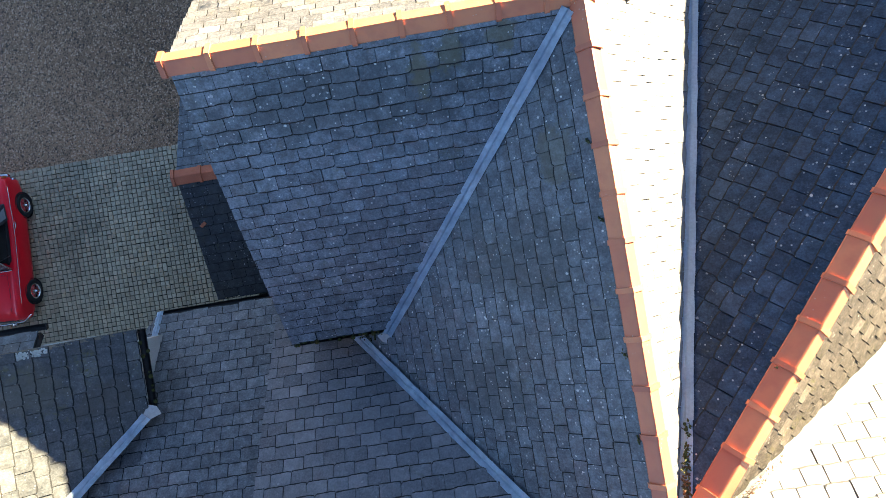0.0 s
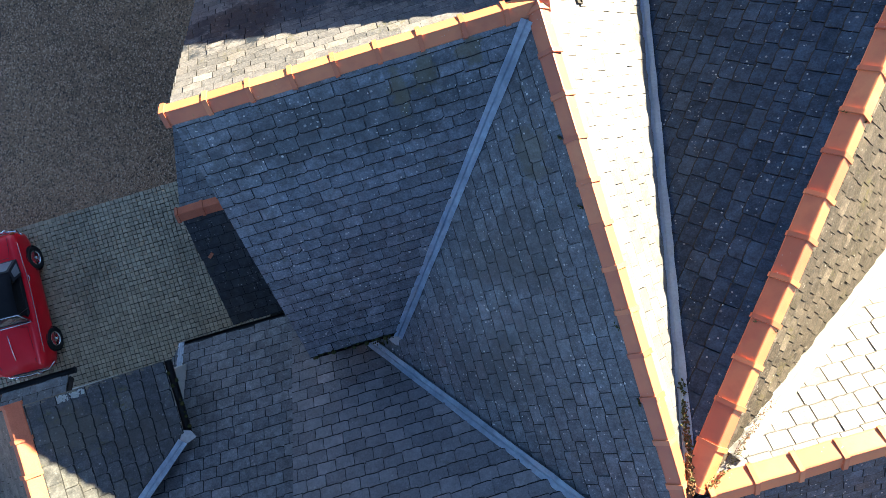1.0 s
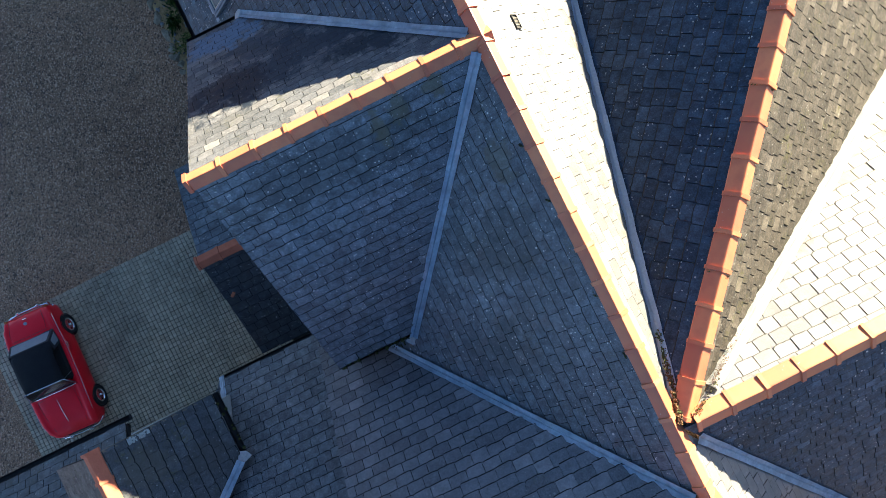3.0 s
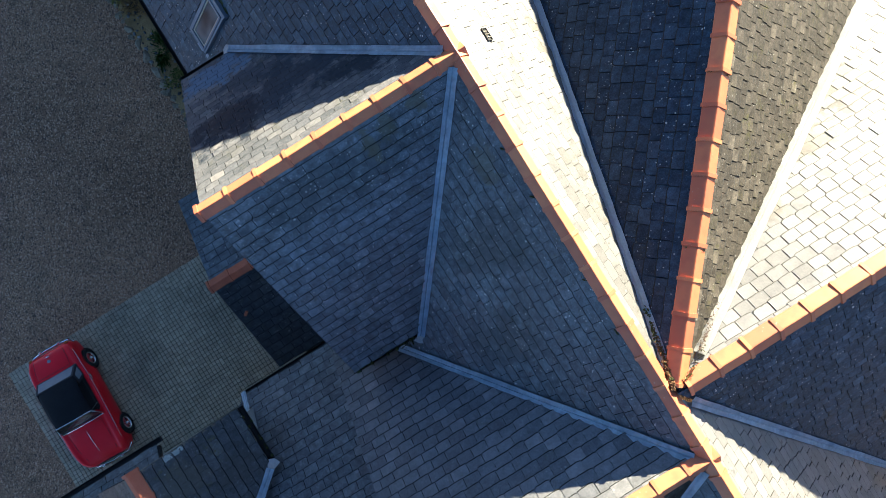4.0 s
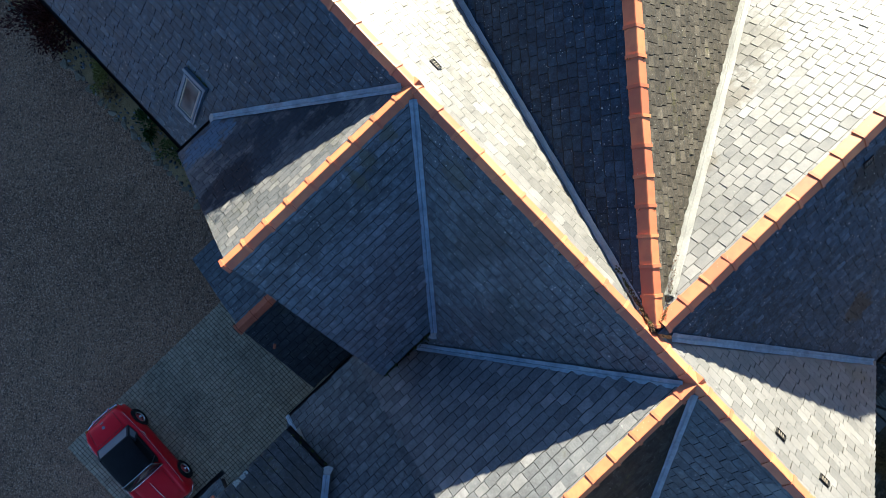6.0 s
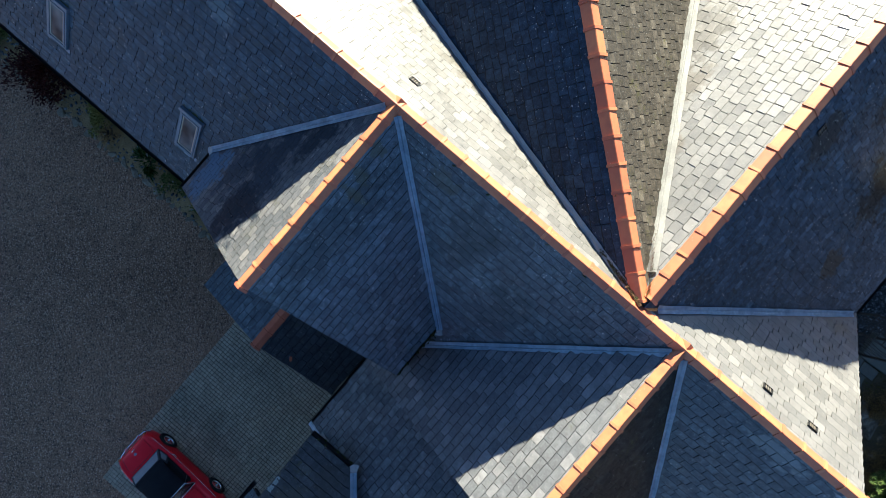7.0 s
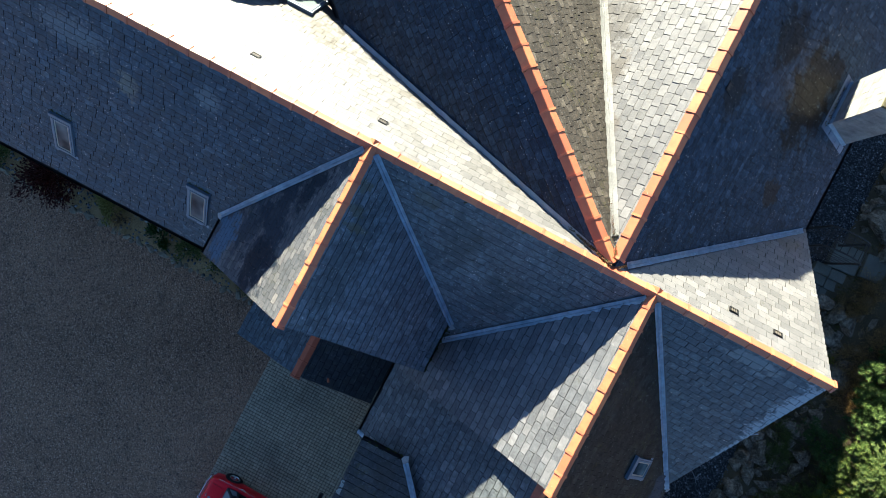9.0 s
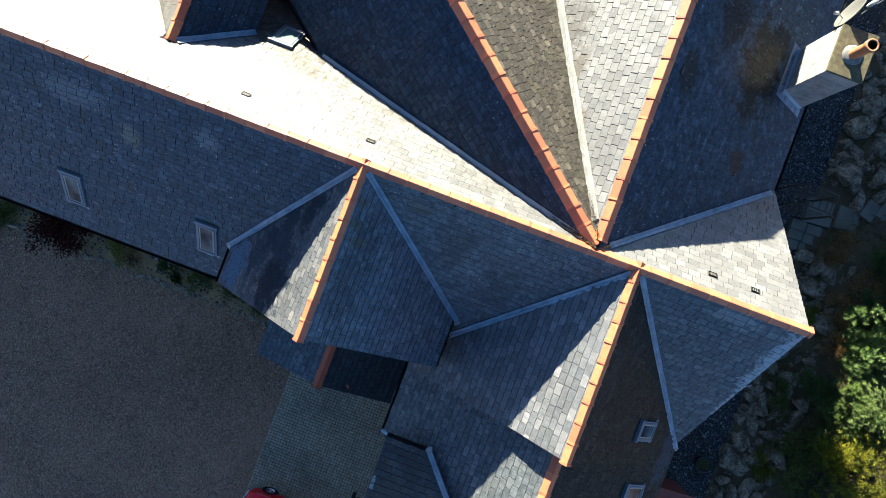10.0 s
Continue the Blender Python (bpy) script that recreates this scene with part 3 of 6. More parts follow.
rear4_r = Slope((0, -5.15, Z - 5.27 * K4), (0, 1), K4)
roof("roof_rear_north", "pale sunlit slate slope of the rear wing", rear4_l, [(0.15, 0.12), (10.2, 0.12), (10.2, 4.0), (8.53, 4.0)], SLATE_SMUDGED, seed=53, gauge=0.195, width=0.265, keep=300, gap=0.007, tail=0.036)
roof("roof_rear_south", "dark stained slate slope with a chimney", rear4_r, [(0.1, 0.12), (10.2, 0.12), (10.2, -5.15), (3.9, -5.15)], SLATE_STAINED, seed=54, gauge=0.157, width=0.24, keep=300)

# Near-black slate copy: the porch's shade is put into the base.
SLATE_PORCH_SHADE = slate_material("slate_porch_shade", (0.012, 0.014, 0.018), (0.018, 0.021, 0.027), (0.03, 0.034, 0.042), 0.5, 0.4, 0.6)
porch_r = Slope((0, 3.36, 2.45), (0, 1), 0.45)
porch_l = Slope((0, 8.04, 2.45), (0, -1), 0.45)
roof("roof_porch_south", "very dark shaded slate slope of the porch", porch_r, [(-4.2, 5.7), (-6.55, 5.7), (-6.55, 3.36), (-4.2, 3.36)], SLATE_PORCH_SHADE, seed=61)
roof("roof_porch_north", "dark blue slate slope of the porch", porch_l, [(-4.2, 5.7), (-6.55, 5.7), (-6.55, 8.04), (-4.2, 8.04)], SLATE, seed=62)

DY, DZ, DK = 11.95, 7.1, 0.924
dorm_r = Slope((0, DY - 1.45, DZ - 1.45 * DK), (0, 1), DK)
dorm_l = Slope((0, DY + 1.45, DZ - 1.45 * DK), (0, -1), DK)
dx = (Z - DZ) / K
ex = (Z - dorm_r.o.z) / K
roof("roof_dormer_south", "dark slate slope of the rear dormer", dorm_r, [(dx, DY), (4.6, DY), (4.6, DY - 1.45), (ex, DY - 1.45)], SLATE_SHADED, seed=71)
roof("roof_dormer_north", "sunlit slate slope of the rear dormer", dorm_l, [(dx, DY), (4.6, DY), (4.6, DY + 1.45), (ex, DY + 1.45)], SLATE_SUNLIT, seed=72, keep=60)

bm = bmesh.new()
prism(bm, [(4.35, DY - 1.4, 3.0), (4.35, DY + 1.4, 3.0), (4.35, DY + 1.4, dorm_l.o.z - .12), (4.35, DY, DZ - .15), (4.35, DY - 1.4, dorm_r.o.z - .12)], (0.2, 0, 0))
tagged(link("wall_dormer", bm, RENDER), "cream harled dormer gable wall", "wall", "", "structure")

link_w = Slope((4.2, 0, 4.15), (1, 0), 0.775)
roof("roof_rear_link", "dark slate slope linking the dormer and the rear wing", link_w, [(4.05, 8.3), (7.0, 8.3), (7.0, 12.2), (4.05, 12.2)], SLATE_BROWN, seed=73, keep=100)
bm = bmesh.new()
prism(bm, [(7.0, 8.3, 6.2), (7.0, 12.2, 6.2), (9.8, 12.2, 4.05), (9.8, 8.3, 4.05)], (0, 0, -0.1))
tagged(link("roof_rear_link_back", bm, SLATE_BROWN), "dark back slope of the linking roof", "roof", "", "structure")

# ---- ridges and valleys ----
T = 0.082
ridge("ridge_main", "orange terracotta ridge tiles with raised collars", (0, -5.25, Z + T), (0, 32, Z + T), K, wing=0.125)
ridge("ridge_front_gable", "orange terracotta ridge tiles with raised collars", (-4.4, 5.93, Z + T - .01), (0.2, 5.93, Z + T - .01), 0.93, wing=0.125)
ridge("ridge_south_wing", "orange terracotta ridge tiles with raised collars", (-4.9, -0.95, Z + T - .01), (0.2, -0.95, Z + T - .01), K, wing=0.13)
ridge("ridge_low_wing", "orange terracotta ridge tiles stepping below the wing", (-13.5, -0.95, ZL + T), (-4.86, -0.95, ZL + T), KL)
ridge("ridge_rear_diagonal", "orange terracotta ridge tiles with raised collars", (*at3(0.1, 0), Z + T), (*at3(16, 0), Z + T), KD, wing=0.165)
ridge("ridge_rear", "orange terracotta ridge tiles with raised collars", (0.3, 0.12, Z + T), (10.2, 0.12, Z + T), K4, wing=0.16)
ridge("ridge_porch", "dull red clay ridge tiles on the porch", (-6.6, 5.7, 3.5 + T), (-4.2, 5.7, 3.5 + T), 0.45, wing=0.14, material=CLAY_DULL)
ridge("ridge_small_gable", "red clay ridge tiles with lichen on the small gable", (CX, 3.2, CZ + T), (CX, 0.3, CZ + T), CK, material=CLAY_DULL)
ridge("ridge_dormer", "orange clay ridge tiles on the dormer", (dx + .1, DY, DZ + T), (4.6, DY, DZ + T), DK)

valley("valley_front_gable_south", "grey lead valley strip with lapped sheets", (-0.02, 5.93, Z - 0.03), (-2.88, 2.5, Z - 2.9 * K), tip=True)
valley("valley_front_gable_north", "grey lead valley strip with lapped sheets", (-0.02, 5.93, Z - 0.03), (-3.16, 9.2, Z - 3.16 * K), tip=True, wide=0.15, lift=0.086)
valley("valley_south_wing_north", "grey lead valley strip with lapped sheets", (-0.02, -0.95, Z - 0.03), (-3.55, 2.6, Z - 3.55 * K), shift=-0.035)
valley("valley_south_wing_south", "grey lead valley strip with lapped sheets", (-0.02, -0.95, Z - 0.03), (-4.3, -5.2, Z - 4.3 * K), tip=True)
valley("valley_small_gable", "pale lead valley strip", (CX + .1, 0.35, CZ - 0.08), (-6.68, 1.8, CZ - 1.52 * CK), tip=True)
valley("valley_rear_south", "grey lead valley strip with lapped sheets", (0.15, 0.0, Z - 0.12), (3.82, -5.0, Z - 3.84 * K))
valley("valley_rear_middle", "broad pale lead valley", (0.52, 0.34, Z - 0.2), (*at3(7.64, -3.66), Z - 3.66 * KD + .03), wide=0.24, material=LEAD_PALE, plane=rear4_l, lift=0.066, shift=0.09)
valley("valley_rear_north", "broad lapped lead valley with debris", (0.12, 0.3, Z - 0.1), (2.65, 8.5, Z - 2.65 * K), wide=0.18, step=0.47, material=LEAD_BRIGHT, plane=rear_l, lift=0.066, shift=0.035)
valley("valley_dormer_south", "grey lead valley strip", (dx, DY - .05, DZ), (ex, DY - 1.45, dorm_r.o.z), wide=0.16)
valley("valley_dormer_north", "pale lead valley strip", (dx, DY + .05, DZ), (ex, DY + 1.45, dorm_l.o.z), wide=0.2, material=LEAD_PALE)

# ---- gutters ----
gutter("gutter_low_wing", "black half-round plastic gutter", (-7.05, 3.285, wing_b_l.o.z - 0.01), (-4.5, 3.285, wing_b_l.o.z - 0.01), radius=0.045)
gutter("gutter_low_wing_west", "black half-round plastic gutter", (-13.5, 3.40, wing_b_l.o.z - 0.05), (-9.1, 3.40, wing_b_l.o.z - 0.05))
gutter("gutter_front_gable", "moss-filled black gutter", (-4.35, 2.54, wing_a_r.o.z - 0.03), (-2.95, 2.54, wing_a_r.o.z - 0.03), radius=0.05, moss=0.75)
gutter("gutter_front_gable_north", "black gutter over the main roof", (-4.35, 9.26, wing_a_l.o.z - 0.05), (-3.2, 9.26, wing_a_l.o.z - 0.05))
gutter("gutter_main_west", "black half-round plastic gutter", (-4.46, 9.2, main_w.o.z - 0.05), (-4.46, 32, main_w.o.z - 0.05))
gutter("gutter_small_gable", "black gutter of the small gable", (-6.6, 3.14, small_r.o.z - 0.05), (-6.6, 1.85, small_r.o.z - 0.05), moss=0.2)
gutter("gutter_rear_south", "black gutter along the rear wing", (3.9, -5.22, rear4_r.o.z - 0.05), (10.2, -5.22, rear4_r.o.z - 0.05))
gutter("gutter_rear_diagonal", "black gutter of the diagonal wing", (*at3(8.25, 3.46), rear_l.z(*at3(0, 3.4)) - 0.03), (*at3(16, 3.46), rear_l.z(*at3(0, 3.4)) - 0.03))

# ---- walls ----
wall("wall_main_west", "cream harled outside wall", -4.2, 9.2, 0, -3.9, 32, 3.9)
wall("wall_main_north", "cream harled outside wall", -4.2, 31.7, 0, 4.2, 32, 3.9)
wall("wall_main_east", "cream harled outside wall", 3.9, 9.2, 0, 4.2, 31.7, 3.9)
wall("wall_front_gable", "cream harled outside wall", -4.2, 2.7, 0, -3.9, 9.0, 5.1)
wall("wall_low_wing_north", "cream harled outside wall", -7.05, 3.0, 0, -4.2, 3.25, 3.85)
wall("wall_low_wing_far", "cream harled outside wall", -13.3, 2.7, 0, -9.3, 2.94, 3.85)
wall("wall_low_wing_west", "cream harled outside wall", -13.3, -5.0, 0, -13.0, 3.0, 3.9)
wall("wall_south", "cream harled outside wall", -13.0, -5.1, 0, 4.0, -4.8, 3.9)
wall("wall_rear_south", "cream harled outside wall", 4.0, -5.05, 0, 10.1, -4.75, 4.2)
wall("wall_rear_east", "cream harled outside wall", 9.8, -4.75, 0, 10.1, 4.0, 4.2)
# Added out of view to keep the sun off the garden rocks.
wall("wall_yard", "unseen wall added to shade the garden", 17.0, -9.5, 0, 17.3, 2.0, 5.6)
wall("wall_small_gable_east", "cream harled side wall of the small gable", -7.08, 1.2, 4.0, -6.85, 2.94, 5.4)

# ---- ground ----


def tarmac_material():
    n = Nodes("tarmac", 0.85)
    big = n.noise(0.22, 5, 0.6)
    base = n.mix(n.ramp(big, (0.35, 0.0), (0.65, 1.0)), (0.215, 0.12, 0.064), (0.365, 0.21, 0.118))
    chips = n.cells(34.0, out="Color")
    bw = n.add("ShaderNodeRGBToBW")
    n.put(bw.inputs[0], chips)
    base = n.mix(n.ramp(bw.outputs[0], (0.66, 0.0), (0.82, 0.9)), base, (0.58, 0.38, 0.25))
    base = n.mix(n.ramp(bw.outputs[0], (0.15, 0.85), (0.4, 0.0)), base, (0.02, 0.018, 0.016))
    base = n.mix(n.ramp(n.noise(1.7, 5, 0.7), (0.52, 0.0), (0.72, 0.45)), base, (0.060, 0.050, 0.028))
    n.colour(base)
    n.bump(n.cells(34.0), 1.0, 0.025)
    return n.m


bm = bmesh.new()
for x0, y0, x1, y1 in ((-2000, -2000, 2000, 2000),):
    vs = [bm.verts.new(p) for p in ((x0, y0, 0), (x1, y0, 0), (x1, y1, 0), (x0, y1, 0))]
    bm.faces.new(vs)
ground = link("ground", bm, tarmac_material())
tagged(ground, "worn dark tarmac and fine gravel yard", "ground", "", "structure")

# ---- skylights, vents ----
CREAM = plain("cream_lining", (0.50, 0.44, 0.32), (0.56, 0.50, 0.38), 4.0, 0.6)
PANE = Nodes("skylight_pane", 0.1, 0.0, 0.12)
# Pale cloudy tone in the base imitates sky reflected in the pane.
PANE.colour(PANE.ramp(PANE.noise(1.3, 2), (0.4, (0.034, 0.048, 0.058)), (0.62, (0.17, 0.21, 0.225))))
PANE = PANE.m
PANE_PALE = plain("skylight_pale_pane", (0.17, 0.215, 0.21), (0.22, 0.265, 0.255), 2.0, 0.12, 0.0, 0.0)


def ring_box(bm, w, h, edge, z0, z1, m):
    for x0, y0, x1, y1 in ((-w, -h, w, -h + edge), (-w, h - edge, w, h), (-w, -h + edge, -w + edge, h - edge), (w - edge, -h + edge, w, h - edge)):
        box(bm, x0, y0, z0, x1, y1, z1, m)


def skylight(name, label, slope, x, y, wide, tall, pane=None, moss=True):
    s, q = slope.sq((x, y))
    top = thing(name, label, "skylight", "roof windows")
    top.matrix_basis = slope.m @ Matrix.Translation((s, q, 0.02))
    w, h = wide / 2, tall / 2
    bm = bmesh.new()
    ring_box(bm, w, h, 0.055, -0.03, 0.075, None)
    part("frame", bm, FRAME_GREY, top, "grey metal outer frame")
    bm = bmesh.new()
    ring_box(bm, w - 0.045, h - 0.045, 0.045, 0.0, 0.092, None)
    bmesh.ops.bevel(bm, geom=bm.edges[:], offset=0.004, segments=1, affect='EDGES')
    part("sash", bm, FRAME_GREY, top)
    bm = bmesh.new()
    ring_box(bm, w - 0.09, h - 0.09, 0.035, 0.0, 0.066, None)
    part("lining", bm, CREAM, top, "cream inner lining")
    bm = bmesh.new()
    box(bm, -w + 0.1, -h + 0.1, 0.0, w - 0.1, h - 0.1, 0.055)
    part("pane", bm, pane or PANE, top)
    bm = bmesh.new()
    box(bm, -w - 0.03, h - 0.01, -0.03, w + 0.03, h + 0.085, 0.10)
    part("hood", bm, FRAME_GREY, top)
    bm = bmesh.new()
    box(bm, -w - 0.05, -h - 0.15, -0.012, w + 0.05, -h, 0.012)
    part("apron", bm, LEAD_SHADED, top, "grey lead apron")
    if moss:
        rnd = random.Random(name)
        bm = bmesh.new()
        for i in range(34):
            c = Vector((rnd.uniform(-w, w), h + 0.09 + rnd.uniform(0, .07), 0.01))
            bmesh.ops.create_icosphere(bm, subdivisions=1, radius=rnd.uniform(.012, .035), matrix=Matrix.Translation(c) @ Matrix.Diagonal((1.4, 1, .5, 1)))
        part("moss_clumps", bm, MOSS, top, "green moss clumps")
    return top


skylight("skylight", "grey-framed skylight with cream lining and moss above it", main_w, -3.27, 9.97, 0.62, 1.15)
skylight("skylight", "grey-framed skylight with cream lining and moss above it", main_w, -3.27, 14.08, 0.62, 1.15)
skylight("skylight", "grey-framed skylight with a pale pane beside the dormer", main_e, 2.86, 9.70, 0.66, 1.0, PANE_PALE, False)
skylight("skylight", "grey-framed skylight on the mossy slope", wing_b_r, -3.9, -3.45, 0.58, 0.95, moss=False)
skylight("skylight", "grey-framed skylight on the lower wing", low_r, -5.85, -4.05, 0.58, 0.95)


BAR = plain("vent_bar", (0.17, 0.15, 0.12), (0.24, 0.21, 0.17), 6.0, 0.6)


def roof_vent(slope, x, y, turn=0.0, grille=None):
    s, q = slope.sq((x, y))
    top = thing("roof_vent", "small dark slatted roof vent among slates", "vent", "roof vents")
    top.matrix_basis = slope.m @ Matrix.Translation((s, q, 0.040))
    bm = bmesh.new()
    ring_box(bm, 0.11, 0.065, 0.012, -0.02, 0.022, None)
    part("frame", bm, BLACK, top)
    bm = bmesh.new()
    box(bm, -0.1, -0.055, -0.02, 0.1, 0.055, 0.004)
    part("backing", bm, BLACK, top)
    for i in range(3):
        bm = bmesh.new()
        box(bm, -0.055 + i * 0.05, -0.055, 0.0, -0.045 + i * 0.05, 0.055, 0.018)
        part("bar", bm, BAR, top)


for sl, x, y in ((main_e, 0.62, 9.34), (main_e, 0.62, 6.09), (main_e, 0.5, -2.82), (main_e, 0.5, -3.92), (rear4_r, 4.85, -0.35)):
    roof_vent(sl, x, y)

# ---- verges and edge boards ----
BOARD = plain("dark_stained_board", (0.05, 0.035, 0.025), (0.075, 0.05, 0.035), 3.0, 0.6)
BOARD_PALE = plain("pale_painted_board", (0.40, 0.36, 0.34), (0.50, 0.46, 0.43), 4.0, 0.6)


def barge(name, label, p, q, out, material=BOARD, deep=0.2, thick=0.03):
    """A board under a verge from p to q, thick towards out."""
    bm = bmesh.new()
    p, q = Vector(p), Vector(q)
    prism(bm, [p, q, q - Vector((0, 0, deep)), p - Vector((0, 0, deep))], Vector(out) * thick)
    return tagged(link(name, bm, material), label, "verge board", "", "structure")


barge("trim_front_gable_south", "dark stained verge board", (-4.33, 5.93, Z - .03), (-4.33, 2.5, wing_a_r.o.z - .03), (1, 0, 0))
barge("trim_front_gable_north", "dark stained verge board", (-4.33, 5.93, Z - .03), (-4.33, 9.2, wing_a_l.o.z - .03), (1, 0, 0))
barge("trim_main_gable_east", "dark stained verge board", (0, -5.17, Z - .03), (3.9, -5.17, Z - 3.9 * K - .03), (0, 1, 0))
barge("trim_main_gable_west", "dark stained verge board", (0, -5.17, Z - .03), (-4.3, -5.17, Z - 4.3 * K - .03), (0, 1, 0))
barge("trim_south_wing", "dark stained verge board", (-4.83, -0.95, Z - .03), (-4.83, 3.2, wing_b_l.o.z + .1), (1, 0, 0), deep=0.12)
barge("trim_south_wing_back", "dark stained verge board", (-4.83, -0.95, Z - .03), (-4.83, -5.1, wing_b_r.o.z + .1), (1, 0, 0), deep=0.12)
barge("trim_porch_south", "dark stained verge board", (-6.53, 5.7, 3.47), (-6.53, 3.38, 2.42), (1, 0, 0), deep=0.15)
barge("trim_porch_north", "dark stained verge board", (-6.53, 5.7, 3.47), (-6.53, 8.02, 2.42), (1, 0, 0), deep=0.15)
barge("trim_small_gable", "dark stained verge board", (CX, 3.11, CZ - .03), (-6.65, 3.11, small_r.o.z - .03), (0, -1, 0))
barge("trim_small_gable_west", "dark stained verge board", (CX, 3.11, CZ - .03), (-9.75, 3.11, small_l.o.z - .03), (0, -1, 0))
barge("trim_low_wing", "pale painted verge board", (-7.02, 3.33, low_l.o.z - .02), (-7.02, 1.8, low_l.z(-7, 1.8) - .02), (-1, 0, 0), BOARD_PALE, 0.16)
valley("flashing_low_wing", "pale lead strip along the roof edge", (-6.99, 1.85, low_l.z(-7, 1.85)), (-6.99, 3.3, low_l.z(-7, 3.3)), wide=0.12, rise=0.0, lift=0.03)
wall("wall_small_gable_front", "cream harled wall of the small gable", -9.3, 2.3, 0, -7.08, 2.55, 5.5)
bm = bmesh.new()
prism(bm, [(-9.5, 2.55, 5.5), (-7.0, 2.55, 5.5), (CX, 2.55, CZ - .2)], (0, -0.25, 0))
tagged(link("wall_small_gable_top", bm, RENDER), "cream harled gable wall top", "wall", "", "structure")
for nm, x, y0, y1, z0, zt in (("wall_front_gable_top", -4.2, 2.6, 9.1, 5.05, Z - .2),):
    bm = bmesh.new()
    prism(bm, [(x, y0, z0), (x, y1, z0), (x, 5.93, zt)], (0.3, 0, 0))
    tagged(link(nm, bm, RENDER), "cream harled gable wall top", "wall", "", "structure")
bm = bmesh.new()
prism(bm, [(-4.2, -5.1, 3.9), (4.0, -5.1, 3.9), (0, -5.1, Z - .2)], (0, 0.3, 0))
tagged(link("wall_main_gable_top", bm, RENDER), "cream harled gable wall top", "wall", "", "structure")
for x in (-6.35, -4.5):
    for y in (3.7, 7.7):
        bm = bmesh.new()
        box(bm, x - .07, y - .07, 0, x + .07, y + .07, 2.5)
        tagged(link("porch_post", bm, BOARD), "dark stained square porch post", "post", "porch posts")

# white bird-lime or mortar blob on the small gable's verge
bm = bmesh.new()
rnd = random.Random(5)
for i in range(90):
    px = -7.66 + rnd.uniform(-.13, .13)
    bmesh.ops.create_icosphere(bm, subdivisions=1, radius=rnd.uniform(.008, .03), matrix=Matrix.Translation((px, 3.09 + rnd.uniform(-.05, .03), small_r.z(px, 3.1) + .022)) @ Matrix.Diagonal((1.8, 1, .35, 1)))
tagged(link("mortar_patch", bm, plain("white_mortar", (0.36, 0.40, 0.38), (0.5, 0.52, 0.47), 9.0, 0.9)), "lumpy white mortar patch on the gable verge", "mortar", "", "stuff")

# bedding mortar along the small gable's verge
bm = bmesh.new()
n = 40
for i in range(n):
    xa, xb = -6.68 + (CX + .1 + 6.68) * i / n, -6.68 + (CX + .1 + 6.68) * (i + 1) / n
    w0 = .045 + .03 * noise.noise((i * .7, 2, 1))
    za, zb = small_r.z(xa, 3) + .025, small_r.z(xb, 3) + .025
    prism(bm, [(xa, 3.15, za), (xb, 3.15, zb), (xb, 3.15 - w0, zb + .012), (xa, 3.15 - w0, za + .012)], (0, 0, -.05))
bmesh.ops.remove_doubles(bm, verts=bm.verts, dist=.0005)
tagged(link("trim_small_gable_mortar", bm, plain("verge_mortar", (0.13, 0.115, 0.085), (0.22, 0.195, 0.15), 9.0, 0.95, 0.0, 0.8)), "rough brown bedding mortar along the verge", "mortar", "", "structure")

# debris and moss in the valleys near the apex
LEAF_LITTER = plain("leaf_litter", (0.10, 0.045, 0.02), (0.16, 0.09, 0.035), 30.0, 0.95, 0.0, 0.8)


def debris(name, label, p, q, n, spread, material, seed, size=(0.008, 0.022)):
    rnd = random.Random(seed)
    p, q = Vector(p), Vector(q)
    bm = bmesh.new()
    for i in range(n):
        k = rnd.random() ** 1.3
        c = p.lerp(q, k) + Vector((rnd.gauss(0, spread), rnd.gauss(0, spread), rnd.uniform(0, .03)))
        bmesh.ops.create_icosphere(bm, subdivisions=1, radius=rnd.uniform(*size), matrix=Matrix.Translation(c) @ Euler((rnd.random() * 3, rnd.random() * 3, rnd.random() * 3)).to_matrix().to_4x4() @ Matrix.Diagonal((1.5, .9, .5, 1)))
    return tagged(link(name, bm, material), label, "debris", "", "stuff")


debris("valley_moss", "green and yellow moss lodged in the valley", (0.12, 0.25, Z + .02), (0.45, 1.3, Z - .33), 160, 0.022, MOSS, 1)
debris("valley_litter", "brown leaf litter lodged in the valley", (0.09, 0.2, Z + .05), (0.75, 2.1, Z - .67), 700, 0.022, LEAF_LITTER, 2)
debris("valley_litter", "brown leaf litter lodged in the valley", (0.6, 1.65, Z - .51), (1.2, 3.6, Z - 1.13), 120, 0.022, LEAF_LITTER, 12)
debris("valley_litter", "brown leaf litter on the pale lead valley", (0.75, 0.42, Z - .14), (1.42, 0.80, Z - .36), 160, 0.02, LEAF_LITTER, 3, (.004, .009))
debris("valley_moss", "yellow-green moss between the ridges", (0.3, 0.2, Z + .03), (0.8, 0.43, Z - .12), 90, 0.025, MOSS, 4, (.006, .013))
debris("roof_moss", "dark moss at the foot of the valley", (-2.9, 2.55, Z - 3.0 * K + .12), (-3.5, 2.3, Z - 3.3 * K), 50, 0.05, MOSS, 6)
for i, y in enumerate((2.17, 3.58, 4.4, 1.28)):
    debris("ridge_moss", "dark green moss tuft beneath the ridge tiles", (-.14, y - .02, Z - .10), (-.17, y + .03, Z - .13), 12, .010, MOSS, 60 + i, (.006, .016))
